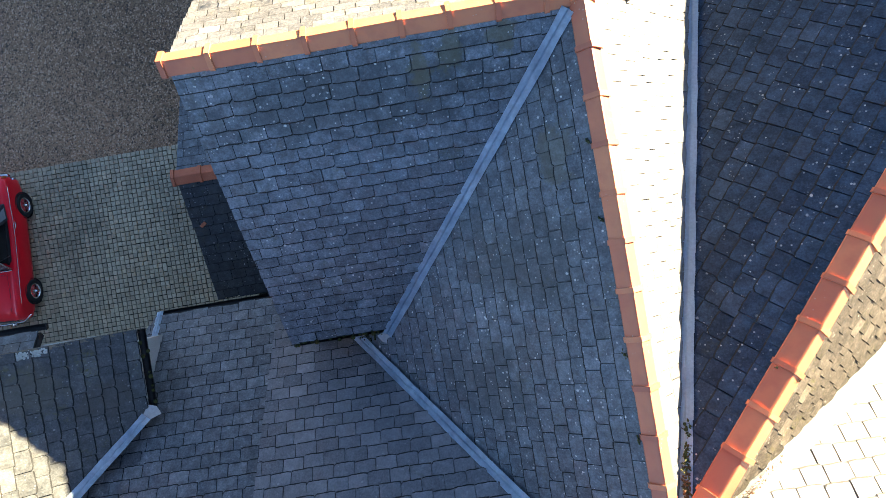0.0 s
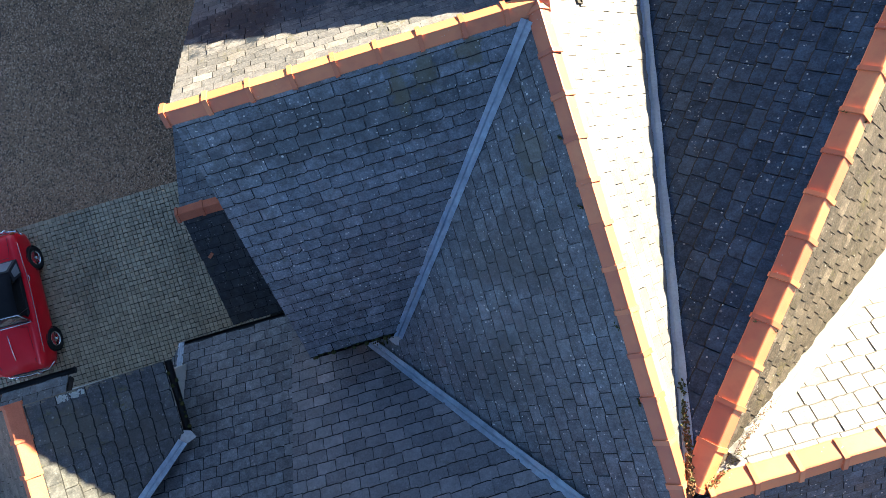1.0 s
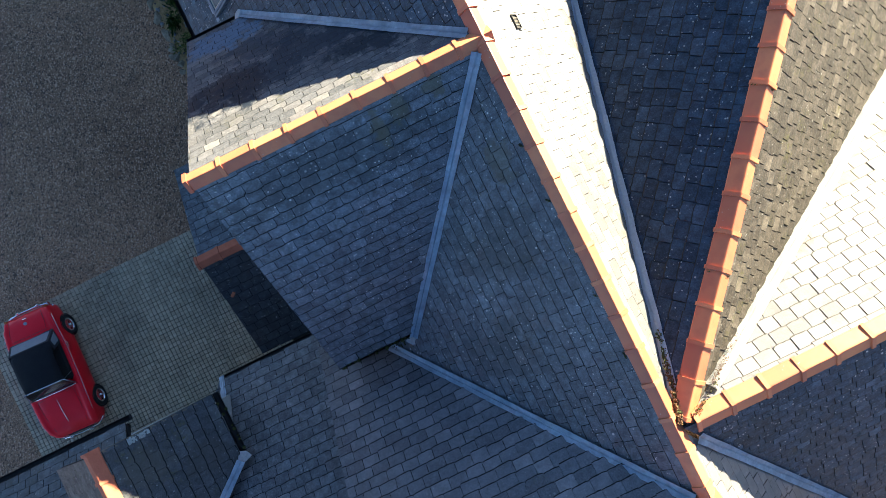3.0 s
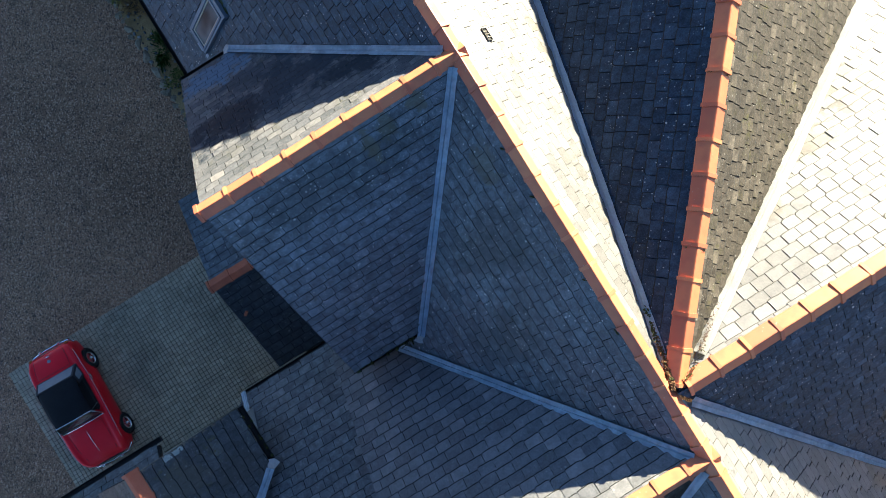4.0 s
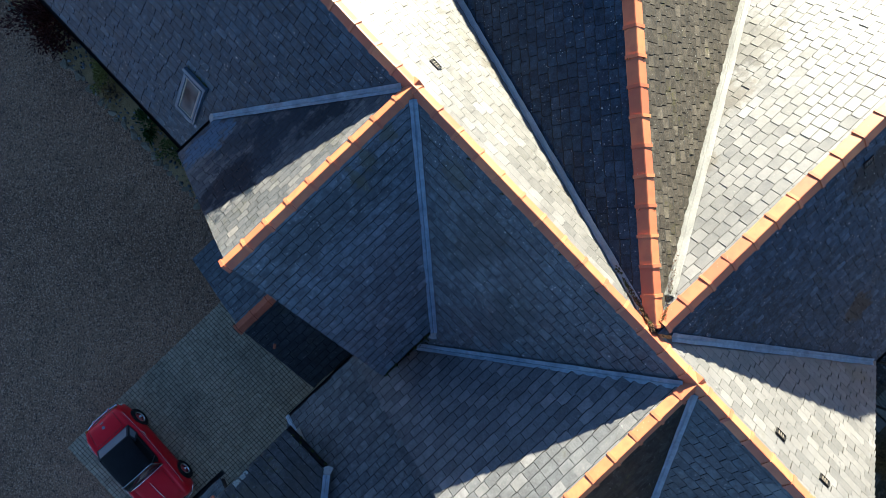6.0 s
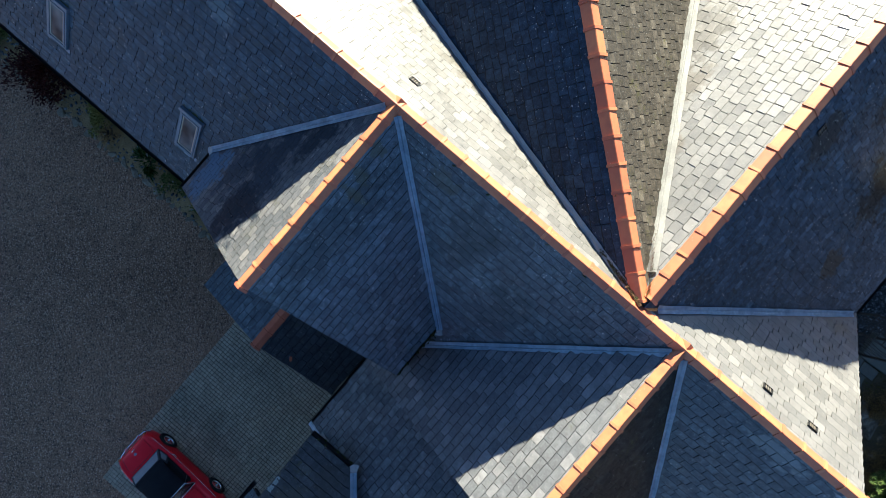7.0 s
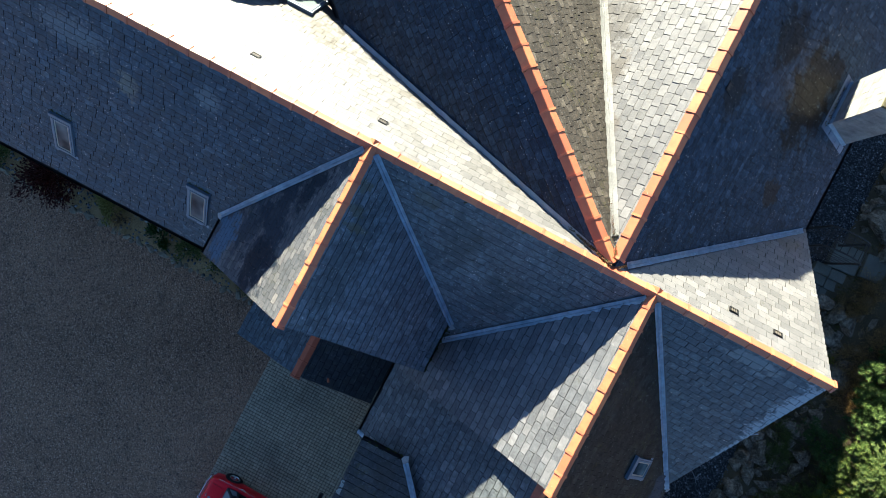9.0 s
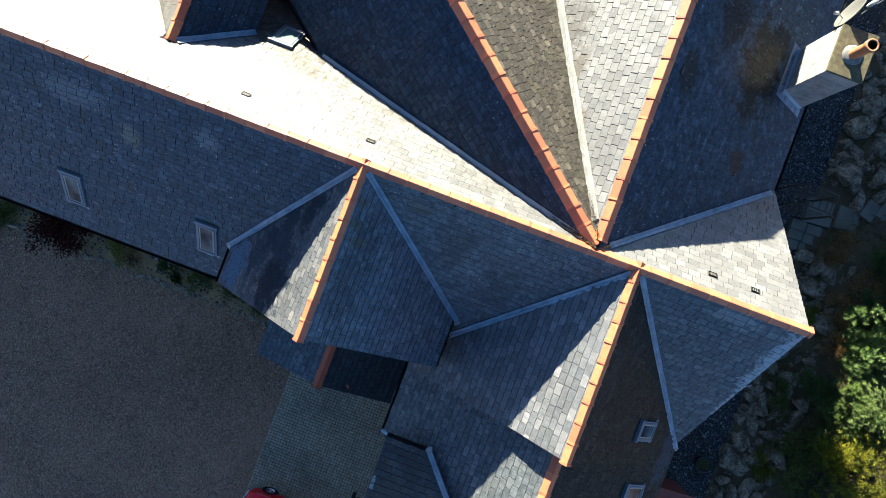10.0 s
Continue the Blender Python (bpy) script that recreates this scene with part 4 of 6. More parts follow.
for i, u in enumerate((2.05, 4.6, 6.1)):
    p0, p1 = at3(u, -.15), at3(u, .16)
    debris("ridge_moss", "yellow-green moss along a ridge tile collar", (*p0, Z - .03), (*p1, Z - .03), 26, .012, MOSS, 80 + i, (.005, .012))
for i, (x, y, ln) in enumerate(((0.99, 2.88, .10), (0.65, 1.78, .15), (0.58, 1.56, .13), (0.35, 0.70, .10), (0.42, 1.06, .07))):
    bm = bmesh.new()
    m = Matrix.Translation((x, y, Z - x * K + .11)) @ pose(0, 0, 0, -30, 8, 71 + i * 2)
    box(bm, -ln, -.03, -.011, ln, .03, .011, m)
    bmesh.ops.bevel(bm, geom=bm.edges[:], offset=0.005, segments=1, affect='EDGES')
    tagged(link("broken_tile", bm, TERRACOTTA), "broken orange clay tile piece in the valley", "tile shard")
bm = bmesh.new()
box(bm, -.06, -.035, -.01, .06, .03, .012, Matrix.Translation((-6.34, 4.81, porch_r.z(-6.34, 4.81) + .06)) @ pose(0, 0, 0, 24, 5, 40))
bmesh.ops.bevel(bm, geom=bm.edges[:], offset=0.006, segments=1, affect='EDGES')
tagged(link("broken_tile", bm, TERRACOTTA), "small orange clay tile chip on the porch slates", "tile shard")

# ---- chimney ----
BLOCK = plain("painted_block", (0.24, 0.235, 0.225), (0.46, 0.45, 0.43), 3.0, 0.85, 0.0, 0.5, 50.0)
CONCRETE = plain("lichened_concrete", (0.085, 0.068, 0.04), (0.185, 0.165, 0.085), 7.0, 0.9, 0.0, 0.6, 40.0)
CX0, CX1, CY0, CY1, CT = 6.45, 7.68, -4.9, -3.98, 7.28
chim = thing("chimney", "pale block chimney with lichened concrete cap and clay pot", "chimney", "", "", (7.07, -4.44, 4.5))
o = Vector((7.07, -4.44, 4.5))


def chim_part(name, x0, y0, z0, x1, y1, z1, material, label="", bevel=0.0, parent=None):
    bm = bmesh.new()
    box(bm, x0 - o.x, y0 - o.y, z0 - o.z, x1 - o.x, y1 - o.y, z1 - o.z)
    if bevel:
        bmesh.ops.bevel(bm, geom=bm.edges[:], offset=bevel, segments=2, affect='EDGES')
    return part(name, bm, material, parent or chim, label)


core = chim_part("stack", CX0 + .006, CY0 + .006, 4.2, CX1 - .006, CY1 - .006, CT, MORTAR, "mortar core")
rnd = random.Random(8)
course, k = 0.215, 0
zz = 4.25
while zz < CT - 0.05:
    hgt = min(course, CT - zz) - 0.01
    off = 0.22 if k % 2 else 0.0
    for axis in (0, 1):
        lo, hi = (CX0, CX1) if axis == 0 else (CY0, CY1)
        for face in (0, 1):
            u = lo - off
            while u < hi:
                a, b = max(lo, u + .005), min(hi, u + .435)
                u += 0.44
                if b - a < 0.05:
                    continue
                d = rnd.uniform(0, .006)
                if axis == 0:
                    y = CY0 - d if face == 0 else CY1 + d
                    chim_part("block", a, y, zz, b, y + (.03 if face == 0 else -.03), zz + hgt, BLOCK, parent=core)
                else:
                    x = CX0 - d if face == 0 else CX1 + d
                    chim_part("block", x, a, zz, x + (.03 if face == 0 else -.03), b, zz + hgt, BLOCK, parent=core)
    zz += course
    k += 1
chim_part("cap", CX0 - .025, CY0 - .025, CT, CX1 + .025, CY1 + .025, CT + .07, CONCRETE, "lichen-yellowed concrete cap", 0.015)


def lathe(bm, profile, n=20, centre=(0, 0, 0)):
    c = Vector(centre)
    rings = [[bm.verts.new(c + Vector((r * math.cos(2 * math.pi * i / n), r * math.sin(2 * math.pi * i / n), z))) for i in range(n)] for r, z in profile]
    for a, b in zip(rings, rings[1:]):
        for i in range(n):
            bm.faces.new((a[i], a[(i + 1) % n], b[(i + 1) % n], b[i]))
    return rings


pc = Vector((7.02, -4.43, CT + .07)) - o
bm = bmesh.new()
lathe(bm, [(.27, -.01), (.25, .03), (.19, .06), (.14, .07)], 20, pc)
for v in bm.verts:
    v.co += Vector((noise.noise(v.co * 9), noise.noise(v.co * 9 + Vector((5, 0, 0))), 0)) * .035
part("flaunching", bm, plain("cement_collar", (0.15, 0.15, 0.145), (0.26, 0.26, 0.25), 8.0, 0.9), chim, "grey cement collar", True)
bm = bmesh.new()
lathe(bm, [(.14, .02), (.135, .5), (.13, .62), (.165, .64), (.165, .73), (.15, .745), (.115, .74), (.11, .55), (.11, .1)], 24, pc)
part("pot", bm, plain("clay_pot", (0.42, 0.17, 0.075), (0.50, 0.22, 0.10), 4.0, 0.6), chim, "tall orange clay pot", True)
# Black lining keeps the inside of the pot dark.
bm = bmesh.new()
lathe(bm, [(.114, .735), (.107, .70), (.105, .3), (.001, .3)], 24, pc)
part("soot", bm, BLACK, chim)
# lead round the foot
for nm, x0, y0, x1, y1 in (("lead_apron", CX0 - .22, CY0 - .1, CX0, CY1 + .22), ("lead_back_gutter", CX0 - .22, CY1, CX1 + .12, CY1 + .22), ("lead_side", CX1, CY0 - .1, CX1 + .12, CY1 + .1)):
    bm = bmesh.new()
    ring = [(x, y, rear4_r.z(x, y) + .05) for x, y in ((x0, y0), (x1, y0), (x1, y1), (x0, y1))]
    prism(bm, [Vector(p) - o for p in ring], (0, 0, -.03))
    part(nm, bm, LEAD_SHADED, chim, "grey lead flashing")
for nm, x0, y0, x1, y1 in (("upstand_west", CX0 - .02, CY0 - .02, CX0 + .01, CY1 + .02), ("upstand_north", CX0, CY1 - .01, CX1, CY1 + .02)):
    bm = bmesh.new()
    ring = [(x, y, rear4_r.z(x, y) + .2) for x, y in ((x0, y0), (x1, y0), (x1, y1), (x0, y1))]
    prism(bm, [Vector(p) - o for p in ring], (0, 0, -.3))
    part("lead_upstand", bm, LEAD, chim, "grey lead upstand")
debris("chimney_moss", "dark moss and twigs behind the chimney", (CX0 - .1, CY1 + .12, rear4_r.z(0, CY1 + .12) + .06), (CX1 - .2, CY1 + .12, rear4_r.z(0, CY1 + .12) + .06), 80, 0.04, MOSS, 9)

# satellite dish on the chimney
WHITE = plain("white_enamel", (0.34, 0.34, 0.33), (0.42, 0.42, 0.40), 3.0, 0.4, 0.0, 0.05)
DISH = plain("grey_dish", (0.13, 0.128, 0.12), (0.17, 0.167, 0.155), 3.0, 0.6, 0.0, 0.05)
STEEL = plain("galvanised_steel", (0.30, 0.31, 0.33), (0.38, 0.39, 0.41), 8.0, 0.4, 0.8, 0.1)
dish = thing("satellite_dish", "pale grey oval satellite dish on a chimney bracket", "satellite dish", at=(8.16, -4.22, 7.1))
DN = Vector((0.26, 0.94, 0.06)).normalized()
bm = bmesh.new()
lathe(bm, [(0.001, 0.0), (.15, .012), (.30, .05), (.43, .105), (.46, .11), (.43, .095), (.30, .038), (.15, .0), (.001, -.012)], 28)
bmesh.ops.transform(bm, matrix=Vector((0, 0, 1)).rotation_difference(DN).to_matrix().to_4x4() @ Matrix.Diagonal((1, 1.08, 1, 1)), verts=bm.verts)
part("reflector", bm, DISH, dish, "pale grey dish", True)


def tube(bm, pts, r, n=8):
    rings = []
    pts = [Vector(p) for p in pts]
    for i, p in enumerate(pts):
        d = (pts[min(i + 1, len(pts) - 1)] - pts[max(i - 1, 0)]).normalized()
        a = d.orthogonal().normalized()
        b = d.cross(a)
        rr = r[i] if isinstance(r, (list, tuple)) else r
        rings.append([bm.verts.new(p + (a * math.cos(2 * math.pi * j / n) + b * math.sin(2 * math.pi * j / n)) * rr) for j in range(n)])
    for a, b in zip(rings, rings[1:]):
        for i in range(n):
            bm.faces.new((a[i], a[(i + 1) % n], b[(i + 1) % n], b[i]))
    bm.faces.new(rings[0][::-1])
    bm.faces.new(rings[-1])


bm = bmesh.new()
tube(bm, [(0, -.02, -.4), (-.02, .25, -.2), (-.13, .42, .0)], .013)
part("arm", bm, STEEL, dish)
bm = bmesh.new()
tube(bm, [(-.11, .38, -.02), (-.17, .47, .02)], .045, 12)
part("receiver", bm, WHITE, dish)
bm = bmesh.new()
tube(bm, [(0, -.03, 0), (-.2, -.1, -.1), (-.44, .0, -.25)], .022)
part("bracket", bm, BLACK, dish)
aerial = thing("aerial_mast", "dark aerial mast with a small white receiver", "aerial", at=(7.7, -4.0, 6.95))
strip_pts = [(-.05, -.02, -.1), (.6, -.47, .05), (1.35, -1.05, .12)]
bm = bmesh.new()
tube(bm, strip_pts, .02)
part("mast", bm, BLACK, aerial)
bm = bmesh.new()
tube(bm, [(.78, -.5, .1), (.86, -.56, .14), (1.0, -.68, .15)], [.03, .06, .05], 10)
part("receiver", bm, WHITE, aerial)

# ---- paved stand of setts ----
SETT = Nodes("granite_sett", 0.85)
r = SETT.rand()
c = SETT.ramp(r, (0.0, (0.37, 0.305, 0.205)), (0.5, (0.45, 0.375, 0.255)), (1.0, (0.54, 0.46, 0.32)))
c = SETT.mix(SETT.ramp(SETT.noise(0.8, 4), (0.45, 0.0), (0.7, 0.45)), c, (0.085, 0.082, 0.06))
c = SETT.mix(SETT.ramp(SETT.noise(90, 4), (0.4, 0.0), (0.7, 0.5)), c, (0.36, 0.33, 0.27))
SETT.colour(c)
SETT.bump(SETT.noise(70, 5), 0.6, 0.006)
SETT = SETT.m
bm = bmesh.new()
box(bm, -14.03, 2.9, -0.1, -4.2, 7.17, 0.018)
pave = link("pavement", bm, plain("joint_grit", (0.022, 0.022, 0.018), (0.035, 0.036, 0.024), 3.0, 1.0, 0.0, 0.6))
tagged(pave, "grey square setts with dark open joints", "paving", "", "structure")
setts = []
rnd = random.Random(77)
for j in range(39):
    for i in range(68):
        setts.append((-13.965 + i * 0.1105 + rnd.gauss(0, .0025), 2.93 + j * 0.1105 + rnd.gauss(0, .003)))
sett_meshes = []
for v in range(5):
    bm = bmesh.new()
    w = [0.0492 + rnd.uniform(-.003, .002) for i in range(4)]
    low = [(-w[0], -w[1]), (w[2], -w[1]), (w[2], w[3]), (-w[0], w[3])]
    a = [bm.verts.new((x, y, -0.05)) for x, y in low]
    b = [bm.verts.new((x + rnd.uniform(-.003, .003), y + rnd.uniform(-.003, .003), -0.008)) for x, y in low]
    t = [bm.verts.new((x * .91, y * .91, rnd.uniform(0.0, .006))) for x, y in low]
    for p0, p1 in ((a, b), (b, t)):
        for i in range(4):
            bm.faces.new((p0[i], p0[(i + 1) % 4], p1[(i + 1) % 4], p1[i]))
    bm.faces.new(t)
    me = bpy.data.meshes.new("sett")
    bm.to_mesh(me)
    bm.free()
    me.materials.append(SETT)
    sett_meshes.append(me)


def lay_setts():
    rnd = random.Random(78)
    verts, faces = [], []
    order = sorted(setts, key=lambda p: (Vector(p) - NEAR).length)
    for i, (x, y) in enumerate(order):
        m = Matrix.Translation((x, y, 0.055 + rnd.gauss(0, .003))) @ Euler((rnd.gauss(0, .02), rnd.gauss(0, .02), rnd.choice((0, 1, 2, 3)) * math.pi / 2 + rnd.gauss(0, .02))).to_matrix().to_4x4()
        me = rnd.choice(sett_meshes)
        if i < 300:
            ob = new("sett", me)
            ob.parent = pave
            ob.matrix_basis = m
        else:
            n = len(verts)
            verts += [m @ v.co for v in me.vertices]
            faces += [tuple(n + v for v in p.vertices) for p in me.polygons]
    me = bpy.data.meshes.new("setts")
    me.from_pydata(verts, [], faces)
    me.materials.append(SETT)
    ob = new("setts", me)
    ob.parent = pave
    tagged(ob, kind="stuff")


# ---- the red roadster ----
PAINT = Nodes("red_paint", 0.28)
PAINT.colour(PAINT.mix(PAINT.ramp(PAINT.noise(2.0, 2), (0.3, 0.0), (0.7, 1.0)), (0.76, 0.006, 0.020), (0.82, 0.010, 0.027)))
PAINT.b.inputs["Specular IOR Level"].default_value = 0.25
PAINT.b.inputs["Coat Weight"].default_value = 0.15
PAINT.b.inputs["Coat Roughness"].default_value = 0.05
PAINT = PAINT.m
CHROME = plain("chrome", (0.75, 0.76, 0.78), (0.80, 0.81, 0.82), 3.0, 0.12, 1.0, 0.0)
RUBBER = plain("tyre_rubber", (0.012, 0.012, 0.013), (0.02, 0.02, 0.021), 6.0, 0.85)
CLOTH = plain("black_hood_cloth", (0.017, 0.018, 0.024), (0.026, 0.027, 0.034), 3.0, 0.8, 0.0, 0.3, 120.0)
PLASTIC = plain("clear_plastic_window", (0.22, 0.24, 0.27), (0.30, 0.32, 0.35), 2.0, 0.12, 0.0, 0.0)
DARK = plain("dark_interior", (0.010, 0.010, 0.011), (0.018, 0.017, 0.017), 3.0, 0.8)
AMBER = plain("amber_lens", (0.45, 0.10, 0.02), (0.5, 0.13, 0.03), 3.0, 0.2, 0.0, 0.0)
LENS = plain("clear_lens", (0.6, 0.62, 0.64), (0.66, 0.68, 0.7), 3.0, 0.08, 0.0, 0.0)

car = thing("roadster", "red two-seat roadster with a black soft top, on the setts", "car")
STATIONS = (  # length from the tail, half width, shoulder height, crown height
    (0.03, 0.52, 0.60, 0.60), (0.10, 0.59, 0.70, 0.70), (0.30, 0.645, 0.765, 0.775), (0.60, 0.675, 0.79, 0.81), (0.78, 0.68, 0.79, 0.82),
    (1.05, 0.69, 0.775, 0.80), (1.45, 0.69, 0.765, 0.79), (1.85, 0.69, 0.775, 0.82), (2.15, 0.69, 0.785, 0.84), (2.45, 0.685, 0.79, 0.82),
    (2.75, 0.675, 0.785, 0.785), (3.00, 0.655, 0.765, 0.74), (3.20, 0.62, 0.72, 0.68), (3.33, 0.56, 0.63, 0.59), (3.39, 0.48, 0.52, 0.50))


def car_body():
    bm = bmesh.new()
    rows = []
    for y, w, sh, cr in STATIONS:
        dip = 0.012 if 2.2 < y < 3.3 else 0.004
        half = [(0.86 * w, 0.17), (0.97 * w, 0.24), (1.0 * w, 0.40), (1.005 * w, 0.55 if sh > .6 else sh * .85), (0.985 * w, sh - 0.055), (0.93 * w, sh - 0.008), (0.84 * w, sh),
                (0.74 * w, sh - 0.012 - dip), (0.62 * w, (sh + cr) / 2 - .008), (0.35 * w, cr - .006), (0.0, cr)]
        ring = [(x, z) for x, z in half] + [(-x, z) for x, z in reversed(half[:-1])]
        rows.append([bm.verts.new((x, y, z)) for x, z in ring])
    n = len(rows[0])
    for a, b in zip(rows, rows[1:]):
        for i in range(n - 1):
            bm.faces.new((a[i], a[i + 1], b[i + 1], b[i]))
        bm.faces.new((a[n - 1], a[0], b[0], b[n - 1]))
    bm.faces.new(rows[0][::-1])
    bm.faces.new(rows[-1])
    bmesh.ops.subdivide_edges(bm, edges=bm.edges[:], cuts=1, use_grid_fill=True, smooth=0.6)
    return bm


body = part("body", car_body(), PAINT, car, "glossy red bodywork", True)


def strip(name, pts, r, material, parent, label=""):
    bm = bmesh.new()
    tube(bm, pts, r, 6)
    return part(name, bm, material, parent, label, True)


# solid dark block painted as the cockpit's shaded hollow, then seats and trim
bm = bmesh.new()
box(bm, -0.585, 1.0, 0.60, 0.585, 2.1, 0.83)
bmesh.ops.bevel(bm, geom=bm.edges[:], offset=0.05, segments=3, affect='EDGES')
part("cockpit", bm, DARK, car, "dark block in place of the cockpit hollow")
for sx in (-.25, .25):
    bm = bmesh.new()
    box(bm, sx - .2, 1.12, .8, sx + .2, 1.28, 1.0)
    bmesh.ops.bevel(bm, geom=bm.edges[:], offset=0.04, segments=3, affect='EDGES')
    part("seat", bm, DARK, car)
bm = bmesh.new()
bmesh.ops.create_circle(bm, segments=24, radius=.18)
ring_pts = [v.co.copy() for v in bm.verts]
bm.free()
m = Matrix.Translation((.25, 1.72, .9)) @ pose(0, 0, 0, -62, 0, 0)
strip("steering_wheel", [m @ p for p in ring_pts + ring_pts[:1]], .012, RUBBER, car)
# soft top
bm = bmesh.new()
rows = []
for y, w, z, e in ((0.98, .50, 1.09, 1.02), (1.1, .505, 1.135, 1.09), (1.35, .50, 1.16, 1.12), (1.65, .495, 1.165, 1.125), (1.9, .49, 1.15, 1.11), (2.02, .49, 1.12, 1.085)):
    rows.append([bm.verts.new((x, y, zz)) for x, zz in ((-w - .012, e - .05), (-w, e - .02), (-w * .8, e + .015), (-w * .4, z - .004), (0, z), (w * .4, z - .004), (w * .8, e + .015), (w, e - .02), (w + .012, e - .05))])
for a, b in zip(rows, rows[1:]):
    for i in range(8):
        bm.faces.new((a[i], a[i + 1], b[i + 1], b[i]))
bmesh.ops.solidify(bm, geom=bm.faces[:], thickness=0.012)
hood = part("soft_top", bm, CLOTH, car, "black fabric soft top", True)
bm = bmesh.new()
back = [(-.56, .70, .80), (.56, .70, .80), (.52, .99, 1.085), (-.52, .99, 1.085)]
prism(bm, back, (0, 0.012, -0.012))
part("rear_panel", bm, CLOTH, hood)
for sx in (-1, 1):
    bm = bmesh.new()
    prism(bm, [(sx * .57, .70, .79), (sx * .52, .99, 1.06), (sx * .56, 1.24, 1.02), (sx * .62, 1.08, .80)], (-sx * .012, 0, 0))
    part("quarter_panel", bm, CLOTH, hood)
    bm = bmesh.new()
    prism(bm, [(sx * .582, .80, .84), (sx * .545, .99, 1.01), (sx * .567, 1.14, 0.98), (sx * .612, 1.04, .84)], (-sx * .006, 0, 0))
    part("quarter_window", bm, PLASTIC, hood, "milky plastic window")
bm = bmesh.new()
u = Vector((0, .29, .285))
prism(bm, [Vector(p) + Vector((0, -.006, .006)) for p in ((-.50, .735, .834), (.50, .735, .834), (.465, .955, 1.05), (-.465, .955, 1.05))], (0, 0.004, -0.004))
part("rear_window", bm, PLASTIC, hood, "pale plastic rear window")
# windscreen
bm = bmesh.new()
prism(bm, [(-.58, 2.22, .82), (.58, 2.22, .82), (.50, 2.03, 1.1), (-.50, 2.03, 1.1)], (0, 0.006, 0.004))
screen = part("windscreen", bm, GLASS, car)
strip("frame", [(-.60, 2.235, .82), (-.51, 2.03, 1.115), (.51, 2.03, 1.115), (.60, 2.235, .82)], .013, CHROME, screen, "chrome surround")
strip("lower_frame", [(-.60, 2.235, .825), (-.3, 2.25, .85), (.3, 2.25, .85), (.60, 2.235, .825)], .013, CHROME, screen, "chrome surround")
for sx in (-.28, .2):
    strip("wiper", [(sx, 2.29, .85), (sx + .02, 2.2, .87), (sx + .3, 2.19, .875)], .007, BLACK, car)
for sx in (-1, 1):
    strip("quarter_light", [(sx * .585, 2.2, .83), (sx * .52, 2.03, 1.09), (sx * .585, 1.9, .83)], .01, STEEL, car)
# brightwork
strip("bonnet_strip", [(0, 2.42, .838), (0, 2.75, .806), (0, 3.05, .752)], .009, CHROME, car, "chrome strip")
for sx in (-1, 1):
    strip("side_strip", [(sx * (w * 0.992), y, sh - .035) for y, w, sh, cr in STATIONS[2:-3]], .007, CHROME, car, "chrome strip")
    strip("door_handle", [(sx * .69, 1.12, .70), (sx * .71, 1.2, .705), (sx * .69, 1.28, .70)], .012, CHROME, car)
strip("rear_bumper", [(-.60, .10, .44), (-.5, -.03, .44), (-.2, -.055, .44), (.2, -.055, .44), (.5, -.03, .44), (.60, .10, .44)], .032, CHROME, car, "chrome bumper")
strip("front_bumper", [(-.62, 3.28, .40), (-.45, 3.43, .40), (0, 3.47, .40), (.45, 3.43, .40), (.62, 3.28, .40)], .022, CHROME, car, "chrome bumper")
for sx in (-.27, .27):
    strip("overrider", [(sx, -.06, .36), (sx, -.1, .45), (sx, -.06, .53)], .03, CHROME, car)
    strip("overrider", [(sx, 3.47, .32), (sx, 3.5, .41), (sx, 3.47, .49)], .03, CHROME, car)
for sx in (-.52, .52):
    bm = bmesh.new()
    bmesh.ops.create_uvsphere(bm, u_segments=14, v_segments=8, radius=.06, matrix=Matrix.Translation((sx, .06, .63)) @ Matrix.Diagonal((.8, .7, 1.1, 1)))
    part("tail_light", bm, AMBER, car, "amber and red lens", True)
    bm = bmesh.new()
    bmesh.ops.create_uvsphere(bm, u_segments=16, v_segments=10, radius=.075, matrix=Matrix.Translation((sx * .96, 3.29, .55)) @ Matrix.Diagonal((1, .7, 1, 1)))
    part("headlight", bm, LENS, car, "round glass headlight", True)
bm = bmesh.new()
lathe(bm, [(.045, 0), (.045, .008), (.001, .01)], 20, (0, .30, .785))
part("boot_badge", bm, STEEL, car, "round grey badge")
strip("boot_handle", [(-.05, .17, .74), (.05, .17, .74)], .012, CHROME, car)
bm = bmesh.new()
box(bm, -.32, 3.36, .34, .32, 3.41, .52)
bmesh.ops.bevel(bm, geom=bm.edges[:], offset=0.02, segments=2, affect='EDGES')
part("grille", bm, BLACK, car, "black radiator grille")
# boot and bonnet shut lines
strip("boot_gap", [(-.42, .12, .716), (-.46, .45, .797), (-.44, .64, .812), (.44, .64, .812), (.46, .45, .797), (.42, .12, .716)], .004, BLACK, car)
strip("bonnet_gap", [(-.40, 3.2, .70), (-.46, 2.75, .775), (-.47, 2.32, .815), (.47, 2.32, .815), (.46, 2.75, .775), (.40, 3.2, .70)], .004, BLACK, car)
